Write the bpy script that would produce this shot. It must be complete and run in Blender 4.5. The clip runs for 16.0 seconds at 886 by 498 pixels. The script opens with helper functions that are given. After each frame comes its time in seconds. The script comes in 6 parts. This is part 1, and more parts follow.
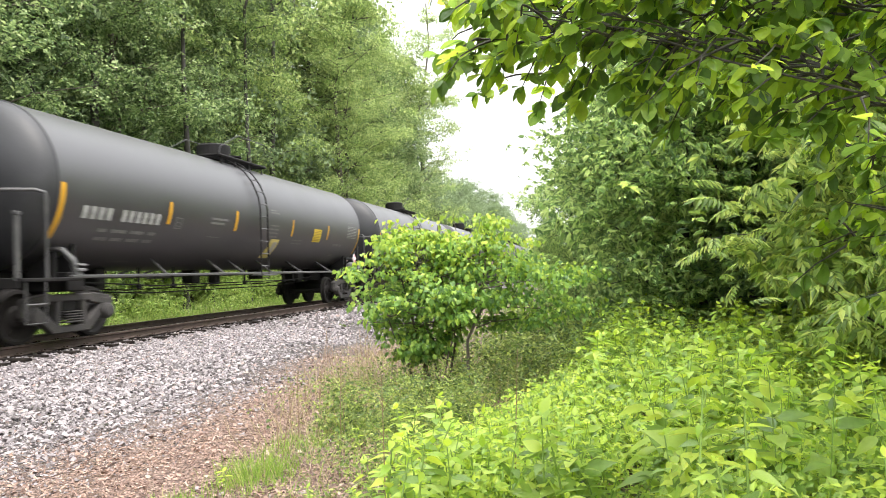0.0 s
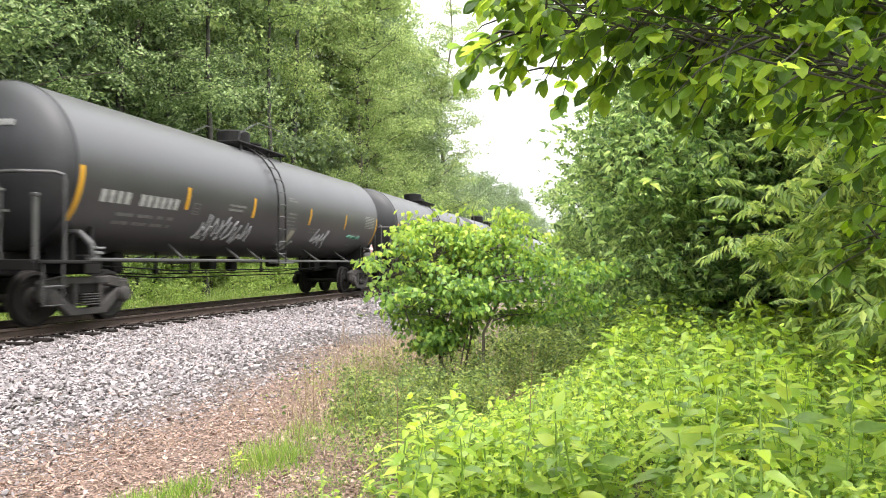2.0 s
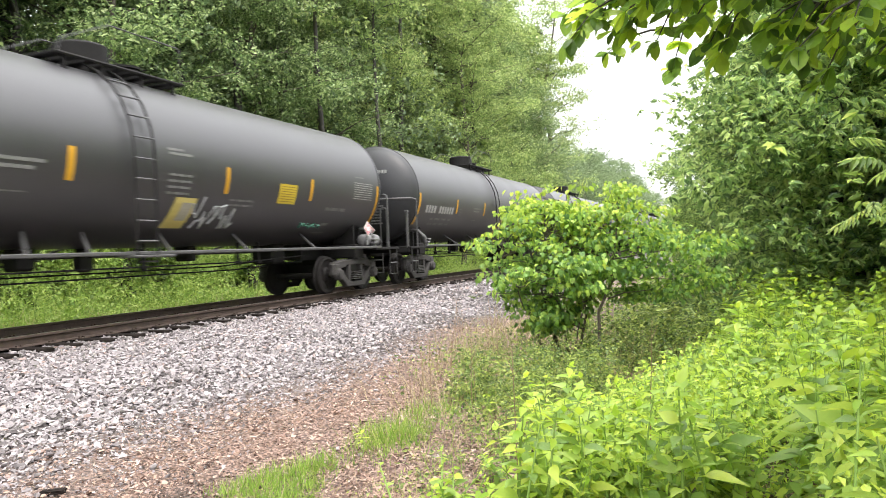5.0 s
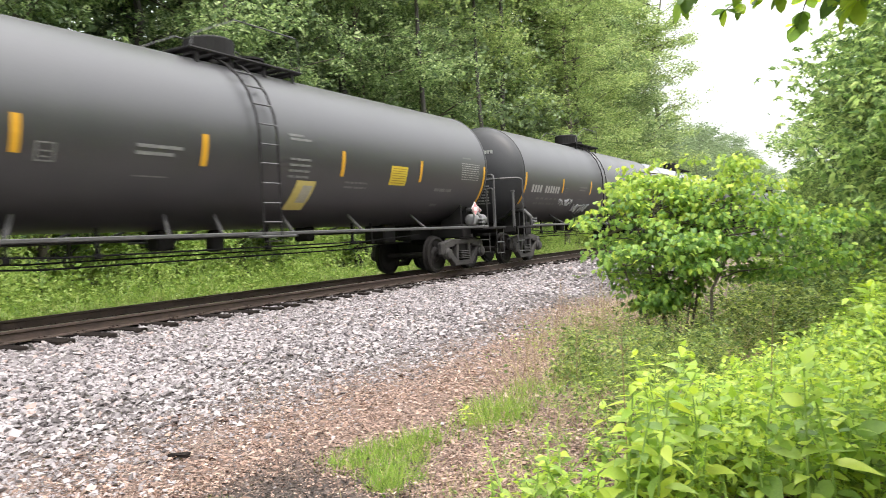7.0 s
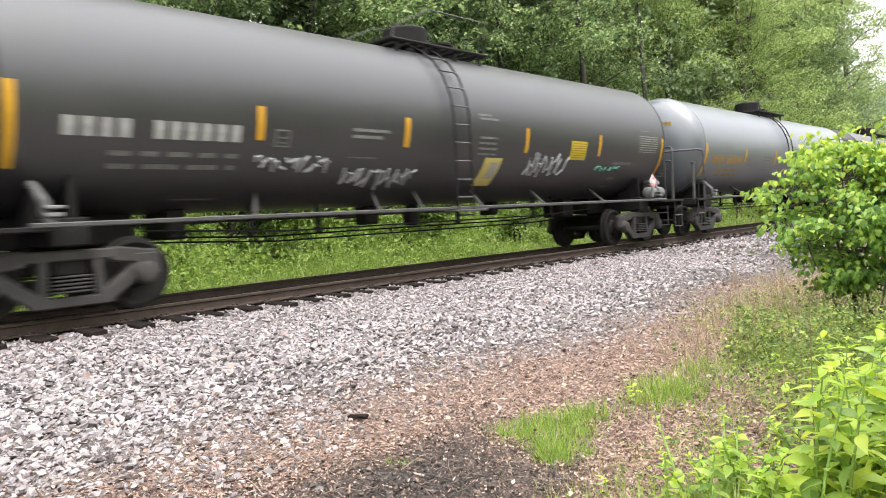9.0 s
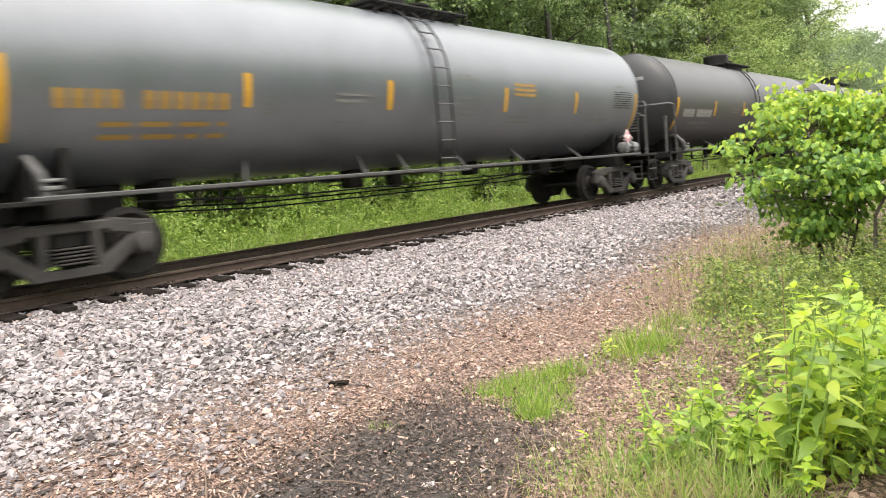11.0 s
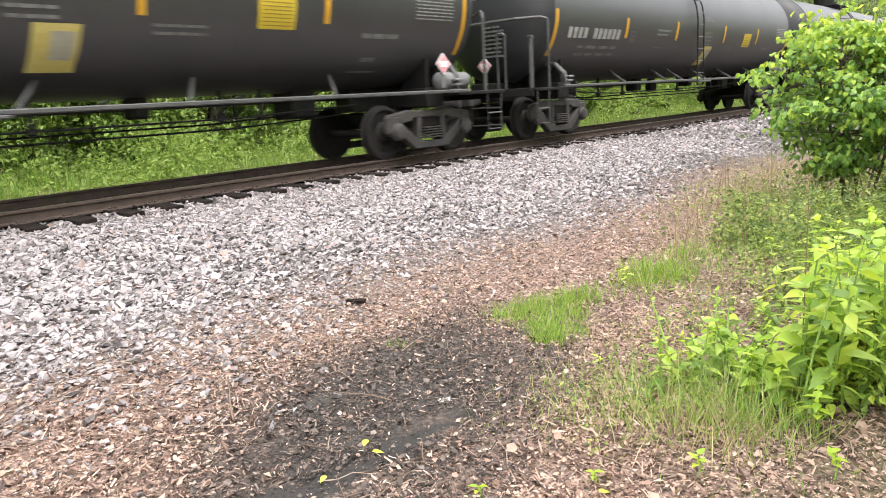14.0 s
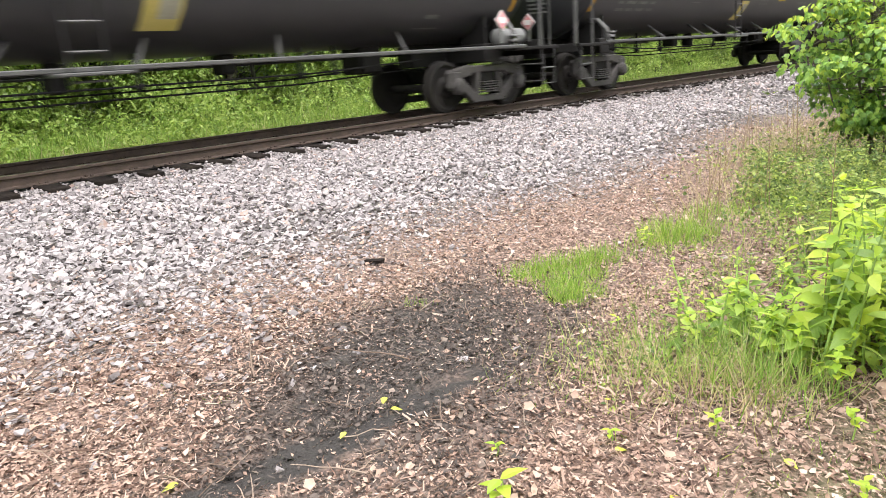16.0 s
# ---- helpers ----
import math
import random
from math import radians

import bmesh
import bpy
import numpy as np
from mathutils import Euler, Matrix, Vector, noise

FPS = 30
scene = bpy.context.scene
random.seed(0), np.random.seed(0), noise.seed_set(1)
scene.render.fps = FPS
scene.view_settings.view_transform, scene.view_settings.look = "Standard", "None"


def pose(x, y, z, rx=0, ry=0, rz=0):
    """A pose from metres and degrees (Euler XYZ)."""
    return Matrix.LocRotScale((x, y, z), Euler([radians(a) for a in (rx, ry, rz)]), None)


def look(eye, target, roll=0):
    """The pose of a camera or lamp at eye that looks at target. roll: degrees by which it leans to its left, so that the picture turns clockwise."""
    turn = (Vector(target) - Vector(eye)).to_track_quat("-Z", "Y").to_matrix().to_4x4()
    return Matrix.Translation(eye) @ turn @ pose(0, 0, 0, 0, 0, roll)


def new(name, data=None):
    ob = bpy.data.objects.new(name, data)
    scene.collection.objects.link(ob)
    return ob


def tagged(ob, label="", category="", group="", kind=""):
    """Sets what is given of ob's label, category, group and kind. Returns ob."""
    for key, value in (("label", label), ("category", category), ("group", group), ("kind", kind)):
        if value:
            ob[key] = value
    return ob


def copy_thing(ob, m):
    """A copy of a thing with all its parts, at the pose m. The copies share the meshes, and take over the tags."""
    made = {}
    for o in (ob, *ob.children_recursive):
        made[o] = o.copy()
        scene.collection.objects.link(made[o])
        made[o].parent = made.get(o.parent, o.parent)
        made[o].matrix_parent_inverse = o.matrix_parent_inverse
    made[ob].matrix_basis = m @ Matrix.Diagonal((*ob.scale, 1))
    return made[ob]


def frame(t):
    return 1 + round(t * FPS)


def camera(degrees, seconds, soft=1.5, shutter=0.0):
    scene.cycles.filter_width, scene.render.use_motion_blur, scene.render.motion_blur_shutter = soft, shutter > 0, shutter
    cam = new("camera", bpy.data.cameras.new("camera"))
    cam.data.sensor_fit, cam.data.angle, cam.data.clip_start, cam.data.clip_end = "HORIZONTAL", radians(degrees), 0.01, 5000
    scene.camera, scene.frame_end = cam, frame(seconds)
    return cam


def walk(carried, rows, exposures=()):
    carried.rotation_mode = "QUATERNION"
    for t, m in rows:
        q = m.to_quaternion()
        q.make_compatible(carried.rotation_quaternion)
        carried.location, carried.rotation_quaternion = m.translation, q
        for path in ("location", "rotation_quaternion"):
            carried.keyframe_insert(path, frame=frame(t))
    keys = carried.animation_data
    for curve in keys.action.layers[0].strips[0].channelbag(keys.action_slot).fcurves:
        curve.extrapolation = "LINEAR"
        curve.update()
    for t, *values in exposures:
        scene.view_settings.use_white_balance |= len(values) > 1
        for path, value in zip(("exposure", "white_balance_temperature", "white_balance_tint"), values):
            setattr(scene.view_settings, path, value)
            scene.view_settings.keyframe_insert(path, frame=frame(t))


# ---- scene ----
cam = camera(63.6, 16.0, soft=0.68, shutter=0.4)
PATH = [
    (0, (9.376, 0.626, 1.017), (8.964, 2.582, 1.079), -1.7),
    (0.5, (9.379, 0.617, 1.015), (8.982, 2.576, 1.072), -0.7),
    (1, (9.375, 0.619, 1.015), (8.961, 2.574, 1.076), 0.3),
    (1.5, (9.376, 0.616, 1.016), (8.933, 2.565, 1.071), 0.3),
    (2, (9.377, 0.616, 1.013), (8.915, 2.562, 1.055), -0.2),
    (2.5, (9.386, 0.616, 1.009), (8.905, 2.557, 1.03), -1.0),
    (3, (9.385, 0.625, 1.01), (8.877, 2.559, 1.021), -1.6),
    (3.5, (9.383, 0.628, 1.006), (8.818, 2.546, 1.0), -2.1),
    (4, (9.371, 0.63, 1.006), (8.722, 2.522, 1.012), -2.3),
    (4.2, (9.374, 0.615, 1.007), (8.697, 2.497, 1.017), -2.3),
    (6.3, (9.342, 0.673, 0.956), (8.458, 2.466, 0.922), -2.5),
    (6.5, (9.339, 0.668, 0.959), (8.424, 2.446, 0.921), -2.6),
    (7, (9.339, 0.667, 0.959), (8.327, 2.392, 0.918), -2.7),
    (7.5, (9.341, 0.655, 0.956), (8.196, 2.294, 0.92), -2.8),
    (8, (9.334, 0.641, 0.957), (8.052, 2.176, 0.925), -2.9),
    (8.2, (9.335, 0.627, 0.957), (8.005, 2.119, 0.923), -2.9),
    (10.3, (9.302, 0.566, 0.991), (7.934, 2.015, 0.822), -3.9),
    (10.5, (9.303, 0.565, 0.991), (7.948, 2.026, 0.815), -4.2),
    (11, (9.295, 0.576, 0.987), (7.992, 2.079, 0.783), -5.0),
    (11.5, (9.292, 0.586, 0.984), (8.035, 2.122, 0.735), -5.8),
    (12, (9.287, 0.59, 0.985), (8.065, 2.146, 0.695), -6.1),
    (12.5, (9.274, 0.599, 0.982), (8.058, 2.153, 0.653), -5.8),
    (13, (9.27, 0.567, 0.979), (8.03, 2.094, 0.62), -5.0),
    (13.5, (9.27, 0.55, 0.978), (7.985, 2.034, 0.594), -4.0),
    (14, (9.264, 0.538, 0.977), (7.946, 1.985, 0.568), -3.4),
    (14.5, (9.262, 0.549, 0.972), (7.926, 1.971, 0.534), -3.2),
    (15, (9.264, 0.544, 0.972), (7.913, 1.945, 0.513), -3.2),
    (15.5, (9.262, 0.536, 0.974), (7.908, 1.925, 0.489), -3.4),
    (16, (9.262, 0.546, 0.972), (7.918, 1.934, 0.459), -3.8),
]
walk(cam, [(t, look(eye, target, roll)) for t, eye, target, roll in PATH], ((0, 1.04, 6500, 10), (4, 1.04, 6500, 10), (7, 0.93, 6500, 10), (10.5, 0.9, 6500, 10), (11, 0.87, 6800, 10), (11.5, 0.89, 7300, 10), (12, 0.9, 7600, 10), (12.5, 0.93, 7350, 10), (13, 0.92, 7000, 10), (13.5, 0.94, 6700, 10), (14, 0.96, 6500, 10), (16, 0.99, 6500, 10)))
SKY, SUN = 1.6, 1.2

# ---- world, sun, exposure ----
world = bpy.data.worlds.new("overcast_sky")
scene.world = world
world.use_nodes = True
wn, wl = world.node_tree.nodes, world.node_tree.links
wn.clear()
w_out = wn.new("ShaderNodeOutputWorld")
w_bg = wn.new("ShaderNodeBackground")
w_sky = wn.new("ShaderNodeTexSky")
w_sky.sky_type, w_sky.sun_disc = "NISHITA", False
w_sky.sun_elevation, w_sky.sun_rotation = radians(66), radians(115)
w_sky.dust_density, w_sky.air_density = 4.0, 1.0
w_gain = wn.new("ShaderNodeVectorMath")
w_gain.operation = "SCALE"
w_gain.inputs["Scale"].default_value = 0.12
w_mix = wn.new("ShaderNodeMix")
w_mix.data_type = "RGBA"
w_mix.inputs["Factor"].default_value = 0.8
w_mix.inputs["B"].default_value = (1.0, 1.0, 1.0, 1)
wl.new(w_sky.outputs[0], w_gain.inputs[0])
wl.new(w_gain.outputs[0], w_mix.inputs["A"])
wl.new(w_mix.outputs["Result"], w_bg.inputs["Color"])
# an overcast sky is about three times brighter overhead than at the horizon
w_tc = wn.new("ShaderNodeTexCoord")
w_sep = wn.new("ShaderNodeSeparateXYZ")
w_map = wn.new("ShaderNodeMapRange")
w_map.inputs["To Min"].default_value, w_map.inputs["To Max"].default_value = 0.46 * SKY, 1.75 * SKY
wl.new(w_tc.outputs["Generated"], w_sep.inputs[0])
wl.new(w_sep.outputs["Z"], w_map.inputs[0])
wl.new(w_map.outputs[0], w_bg.inputs["Strength"])
wl.new(w_bg.outputs[0], w_out.inputs[0])

sun_data = bpy.data.lights.new("sun", "SUN")
sun_data.energy, sun_data.angle, sun_data.color = SUN, radians(25), (1.0, 0.96, 0.9)
sun = new("sun", sun_data)
sun.matrix_world = look((12, -6, 30), (0, 0, 0))


# ---- materials ----
def nodes_of(name):
    m = bpy.data.materials.new(name)
    m.use_nodes = True
    nt = m.node_tree
    return m, nt.nodes, nt.links, nt.nodes["Principled BSDF"]


def ramp(n, stops):
    r = n.new("ShaderNodeValToRGB")
    e = r.color_ramp.elements
    while len(e) < len(stops):
        e.new(0.5)
    for el, (p, c) in zip(e, stops):
        el.position, el.color = p, (*c, 1)
    return r


def noise_node(n, l, scale, detail=4, coord="Object", rough=0.55):
    tc = n.new("ShaderNodeTexCoord")
    t = n.new("ShaderNodeTexNoise")
    t.inputs["Scale"].default_value, t.inputs["Detail"].default_value = scale, detail
    t.inputs["Roughness"].default_value = rough
    l.new(tc.outputs[coord], t.inputs["Vector"])
    return t


def surface(name, c0, c1, scale=6.0, rough=0.6, metal=0.0, bump=0.2, fine=60.0, rough1=None, coat=0.0, spec=0.5, ior=1.5):
    """A painted, rusty or earthy surface: two colours mixed by noise at two scales, with bump."""
    m, n, l, b = nodes_of(name)
    a, f = noise_node(n, l, scale), noise_node(n, l, fine)
    mx = n.new("ShaderNodeMath")
    mx.operation = "MULTIPLY_ADD"
    mx.inputs[1].default_value = 0.45
    l.new(f.outputs["Fac"], mx.inputs[0])
    sc = n.new("ShaderNodeMath")
    sc.operation = "MULTIPLY"
    sc.inputs[1].default_value = 0.6
    l.new(a.outputs["Fac"], sc.inputs[0])
    l.new(sc.outputs[0], mx.inputs[2])
    r = ramp(n, [(0.32, c0), (0.72, c1)])
    l.new(mx.outputs[0], r.inputs[0])
    l.new(r.outputs[0], b.inputs["Base Color"])
    rr = n.new("ShaderNodeMapRange")
    rr.inputs["To Min"].default_value, rr.inputs["To Max"].default_value = rough, rough1 if rough1 else min(1, rough + 0.18)
    l.new(a.outputs["Fac"], rr.inputs[0])
    l.new(rr.outputs[0], b.inputs["Roughness"])
    b.inputs["Metallic"].default_value = metal
    b.inputs["Coat Weight"].default_value = coat
    b.inputs["Specular IOR Level"].default_value = spec
    b.inputs["IOR"].default_value = ior
    if bump:
        bp = n.new("ShaderNodeBump")
        bp.inputs["Strength"].default_value, bp.inputs["Distance"].default_value = bump, 0.01
        l.new(mx.outputs[0], bp.inputs["Height"])
        l.new(bp.outputs[0], b.inputs["Normal"])
    return m


def varied(name, stops, rough=0.6, trans=0.0, spec=0.4, grain=40.0, bump=0.0):
    """A colour for each small piece (stone, leaf, blade), from its island and its object, with fine grain."""
    m, n, l, b = nodes_of(name)
    g, o = n.new("ShaderNodeNewGeometry"), n.new("ShaderNodeObjectInfo")
    add = n.new("ShaderNodeMath")
    l.new(g.outputs["Random Per Island"], add.inputs[0])
    l.new(o.outputs["Random"], add.inputs[1])
    fr = n.new("ShaderNodeMath")
    fr.operation = "FRACT"
    l.new(add.outputs[0], fr.inputs[0])
    t = noise_node(n, l, grain, 3)
    nz = n.new("ShaderNodeMath")
    nz.operation = "MULTIPLY_ADD"
    nz.inputs[1].default_value, nz.inputs[2].default_value = 0.3, -0.15
    l.new(t.outputs["Fac"], nz.inputs[0])
    ad = n.new("ShaderNodeMath")
    l.new(fr.outputs[0], ad.inputs[0])
    l.new(nz.outputs[0], ad.inputs[1])
    r = ramp(n, stops)
    l.new(ad.outputs[0], r.inputs[0])
    l.new(r.outputs[0], b.inputs["Base Color"])
    b.inputs["Roughness"].default_value = rough
    b.inputs["Specular IOR Level"].default_value = spec
    if bump:
        bp = n.new("ShaderNodeBump")
        bp.inputs["Strength"].default_value, bp.inputs["Distance"].default_value = bump, 0.01
        l.new(t.outputs["Fac"], bp.inputs["Height"])
        l.new(bp.outputs[0], b.inputs["Normal"])
    if trans:
        tr = n.new("ShaderNodeBsdfTranslucent")
        hs = n.new("ShaderNodeHueSaturation")
        hs.inputs["Hue"].default_value, hs.inputs["Saturation"].default_value, hs.inputs["Value"].default_value = 0.488, 1.03, 1.5
        l.new(r.outputs[0], hs.inputs["Color"])
        l.new(hs.outputs[0], tr.inputs["Color"])
        mx = n.new("ShaderNodeMixShader")
        mx.inputs[0].default_value = trans
        l.new(b.outputs[0], mx.inputs[1])
        l.new(tr.outputs[0], mx.inputs[2])
        out = [x for x in n if x.type == "OUTPUT_MATERIAL"][0]
        l.new(mx.outputs[0], out.inputs["Surface"])
    return m


M_TANK = surface("black_tank_paint", (0.026, 0.0253, 0.0275), (0.04, 0.0388, 0.0415), 0.8, 0.36, 0.0, 0.03, 30, 0.5, spec=0.9, ior=1.5)
M_SILVER = surface("grey_tank_paint", (0.08, 0.088, 0.102), (0.13, 0.141, 0.16), 1.2, 0.28, 0.0, 0.05, 30, 0.4, spec=0.85, ior=1.7)
M_HEAD = surface("tank_head_paint", (0.02, 0.0203, 0.0225), (0.034, 0.0342, 0.037), 1.5, 0.42, 0.0, 0.05, 30, 0.55, spec=0.5)
M_FRAME = surface("black_steel", (0.008, 0.0075, 0.0075), (0.022, 0.0205, 0.02), 4, 0.65, 0.0, 0.2, 70, spec=0.2)
M_RAILING = surface("grey_steel_rail", (0.05, 0.05, 0.052), (0.11, 0.107, 0.105), 6, 0.42, 0.2, 0.1, 80)
M_TRUCK = surface("dusty_cast_steel", (0.028, 0.026, 0.026), (0.082, 0.076, 0.073), 5, 0.62, 0.0, 0.4, 50, spec=0.35)
M_WHEEL = surface("worn_wheel_steel", (0.015, 0.013, 0.012), (0.034, 0.031, 0.03), 5, 0.6, 0.1, 0.2, 50, spec=0.25)
M_AIR = surface("grey_reservoir_paint", (0.12, 0.12, 0.122), (0.22, 0.22, 0.22), 5, 0.4, 0.1, 0.05, 60)
M_YELLOW = surface("yellow_reflective_tape", (0.5, 0.26, 0.012), (0.62, 0.33, 0.02), 5, 0.45, 0, 0, 60)
M_YPANEL = surface("yellow_panel_paint", (0.5, 0.36, 0.02), (0.6, 0.44, 0.035), 5, 0.5, 0, 0, 60)
M_OLIVE = surface("faded_panel_lettering", (0.22, 0.15, 0.02), (0.3, 0.21, 0.03), 8, 0.6, 0, 0, 60)
M_PALEPANEL = surface("faded_yellow_panel", (0.5, 0.4, 0.08), (0.62, 0.52, 0.2), 5, 0.55, 0, 0, 30)
M_WHITE = surface("white_stencil_paint", (0.24, 0.24, 0.235), (0.42, 0.42, 0.405), 8, 0.6, 0, 0, 60)
M_DIMWHITE = surface("faded_stencil_paint", (0.1, 0.1, 0.1), (0.22, 0.22, 0.21), 8, 0.6, 0, 0, 60)
M_WORN = surface("worn_pale_paint", (0.3, 0.28, 0.22), (0.45, 0.42, 0.34), 6, 0.6, 0, 0, 40)
M_ORANGE = surface("orange_stencil_paint", (0.27, 0.17, 0.045), (0.38, 0.22, 0.05), 8, 0.6, 0, 0, 60)
M_PLACARD = surface("white_placard", (0.65, 0.62, 0.62), (0.8, 0.76, 0.76), 8, 0.5, 0, 0, 60)
M_PINK = surface("faded_red_placard", (0.62, 0.2, 0.23), (0.72, 0.36, 0.38), 8, 0.5, 0, 0, 60)
M_GRAF = surface("white_graffiti", (0.3, 0.31, 0.32), (0.5, 0.5, 0.52), 8, 0.6, 0, 0, 60)
M_GRAFG = surface("green_graffiti", (0.08, 0.22, 0.17), (0.12, 0.3, 0.22), 8, 0.6, 0, 0, 60)
M_RAIL = surface("rusty_rail_steel", (0.04, 0.028, 0.023), (0.1, 0.068, 0.054), 6, 0.7, 0.0, 0.2, 60)
M_RAILTOP = surface("polished_rail_head", (0.35, 0.32, 0.3), (0.5, 0.47, 0.45), 8, 0.25, 0.9, 0.05, 60)
M_TIE = surface("creosoted_tie_wood", (0.0075, 0.0061, 0.0058), (0.0315, 0.0245, 0.0209), 9, 0.9, 0, 0.6, 70, spec=0.15)
M_BARK = surface("grey_brown_bark", (0.06, 0.05, 0.04), (0.17, 0.145, 0.12), 8, 0.9, 0, 0.8, 40)
M_BARKD = surface("dark_bark", (0.035, 0.032, 0.029), (0.1, 0.091, 0.081), 8, 0.9, 0, 0.8, 40)
M_STEM = surface("green_stem", (0.18, 0.29, 0.06), (0.3, 0.43, 0.1), 12, 0.6, 0, 0.1, 60)
M_DRYSTEM = surface("dry_stem", (0.2, 0.13, 0.08), (0.38, 0.28, 0.18), 12, 0.8, 0, 0.1, 60)
M_STONE = varied("ballast_stone", [(0.0, (0.134, 0.12, 0.121)), (0.25, (0.224, 0.202, 0.205)), (0.6, (0.311, 0.281, 0.285)), (0.9, (0.415, 0.38, 0.383)), (1.0, (0.348, 0.251, 0.22))], 0.8, 0, 0.3, 30, 0.3)
# near-black stone: the shade under the train is put into its colour
M_BED = varied("shaded_bed_stone", [(0.0, (0.0072, 0.0066, 0.006)), (0.5, (0.0144, 0.0126, 0.012)), (1.0, (0.027, 0.024, 0.0228))], 0.95, 0, 0.05, 30, 0.3)
M_LITTER = varied("dry_leaf_litter", [(0.0, (0.054, 0.0325, 0.0253)), (0.22, (0.198, 0.1283, 0.0997)), (0.55, (0.378, 0.2608, 0.207)), (0.88, (0.495, 0.3591, 0.2915)), (1.0, (0.558, 0.4446, 0.3718))], 0.8, 0.1, 0.3, 30)
M_MUDLEAF = varied("wet_leaf_litter", [(0.0, (0.02, 0.015, 0.013)), (0.4, (0.062, 0.047, 0.04)), (0.8, (0.124, 0.094, 0.08)), (1.0, (0.224, 0.175, 0.148))], 0.6, 0, 0.4, 30)
M_TWIG = varied("dry_twig", [(0.0, (0.08, 0.055, 0.042)), (0.5, (0.18, 0.128, 0.098)), (1.0, (0.32, 0.25, 0.2))], 0.85)
M_GRASS = varied("grass_blade", [(0.0, (0.1522, 0.2571, 0.0456)), (0.5, (0.2683, 0.4181, 0.0912)), (0.8, (0.3844, 0.5034, 0.1368)), (1.0, (0.5186, 0.4947, 0.2964))], 0.5, 0.35)
M_STRAW = varied("dry_grass", [(0.0, (0.22, 0.26, 0.07)), (0.5, (0.42, 0.36, 0.18)), (1.0, (0.55, 0.46, 0.28))], 0.6, 0.25)
M_PLANT = varied("broad_leaf", [(0.0, (0.1242, 0.2136, 0.0473)), (0.3, (0.2538, 0.3856, 0.0817)), (0.7, (0.4177, 0.5469, 0.1132)), (1.0, (0.5645, 0.6538, 0.119))], 0.36, 0.45, 0.5, 25, 0.15)
M_PLANTNEW = varied("young_leaf", [(0.0, (0.2709, 0.43, 0.051)), (1.0, (0.4546, 0.574, 0.0704))], 0.4, 0.45, 0.5)
M_MAPLE = varied("sapling_leaf", [(0.0, (0.0753, 0.1594, 0.0431)), (0.5, (0.1989, 0.3456, 0.0806)), (0.85, (0.3548, 0.5154, 0.1133)), (1.0, (0.5161, 0.6366, 0.1293))], 0.4, 0.45)
M_NEARTREE = varied("understorey_leaf", [(0.0, (0.1483, 0.231, 0.0721)), (0.5, (0.3451, 0.462, 0.1389)), (1.0, (0.6159, 0.676, 0.2184))], 0.36, 0.5)
M_MAPLENEW = varied("new_sapling_leaf", [(0.0, (0.1901, 0.3105, 0.0592)), (0.6, (0.3485, 0.4761, 0.0808)), (1.0, (0.5491, 0.621, 0.108))], 0.4, 0.45)
M_TUFT = varied("fresh_grass_blade", [(0.0, (0.114, 0.216, 0.03)), (0.5, (0.208, 0.353, 0.054)), (0.9, (0.354, 0.451, 0.096)), (1.0, (0.52, 0.441, 0.24))], 0.5, 0.35)
M_WEED = varied("sunlit_weed_leaf", [(0.0, (0.146, 0.2346, 0.054)), (0.5, (0.2763, 0.4018, 0.0927)), (1.0, (0.4297, 0.5197, 0.1656))], 0.42, 0.45)
M_HICKORY = varied("hickory_leaf", [(0.0, (0.088, 0.16, 0.0611)), (0.5, (0.2768, 0.408, 0.1441)), (1.0, (0.5895, 0.693, 0.2891))], 0.3, 0.48, 0.6)
M_LOWWEED = varied("low_weed_leaf", [(0.0, (0.0695, 0.1135, 0.0391)), (0.5, (0.1708, 0.2452, 0.069)), (1.0, (0.4063, 0.4782, 0.1311))], 0.42, 0.42)
M_CANOPY = varied("overhanging_leaf", [(0.0, (0.0550, 0.1080, 0.0310)), (0.5, (0.1940, 0.3150, 0.0580)), (1.0, (0.4900, 0.6250, 0.0860))], 0.35, 0.62)
M_FOREST = varied("forest_leaf", [(0.0, (0.0593, 0.102, 0.0446)), (0.45, (0.177, 0.2653, 0.1048)), (0.85, (0.3629, 0.4633, 0.1978)), (1.0, (0.534, 0.6079, 0.3519))], 0.38, 0.45)
# dull green leaf with the haze of distance put into its colour
M_FARLEAF = varied("hazed_forest_leaf", [(0.0, (0.083, 0.1253, 0.0629)), (0.5, (0.172, 0.2387, 0.1173)), (1.0, (0.312, 0.392, 0.2091))], 0.5, 0.35)
M_FORESTL = varied("light_forest_leaf", [(0.0, (0.1088, 0.174, 0.062)), (0.5, (0.273, 0.379, 0.1304)), (1.0, (0.526, 0.6, 0.2534))], 0.42, 0.45)
M_YLEAF = varied("fallen_yellow_leaf", [(0.0, (0.6, 0.5, 0.05)), (1.0, (0.5, 0.6, 0.1))], 0.5, 0.2)


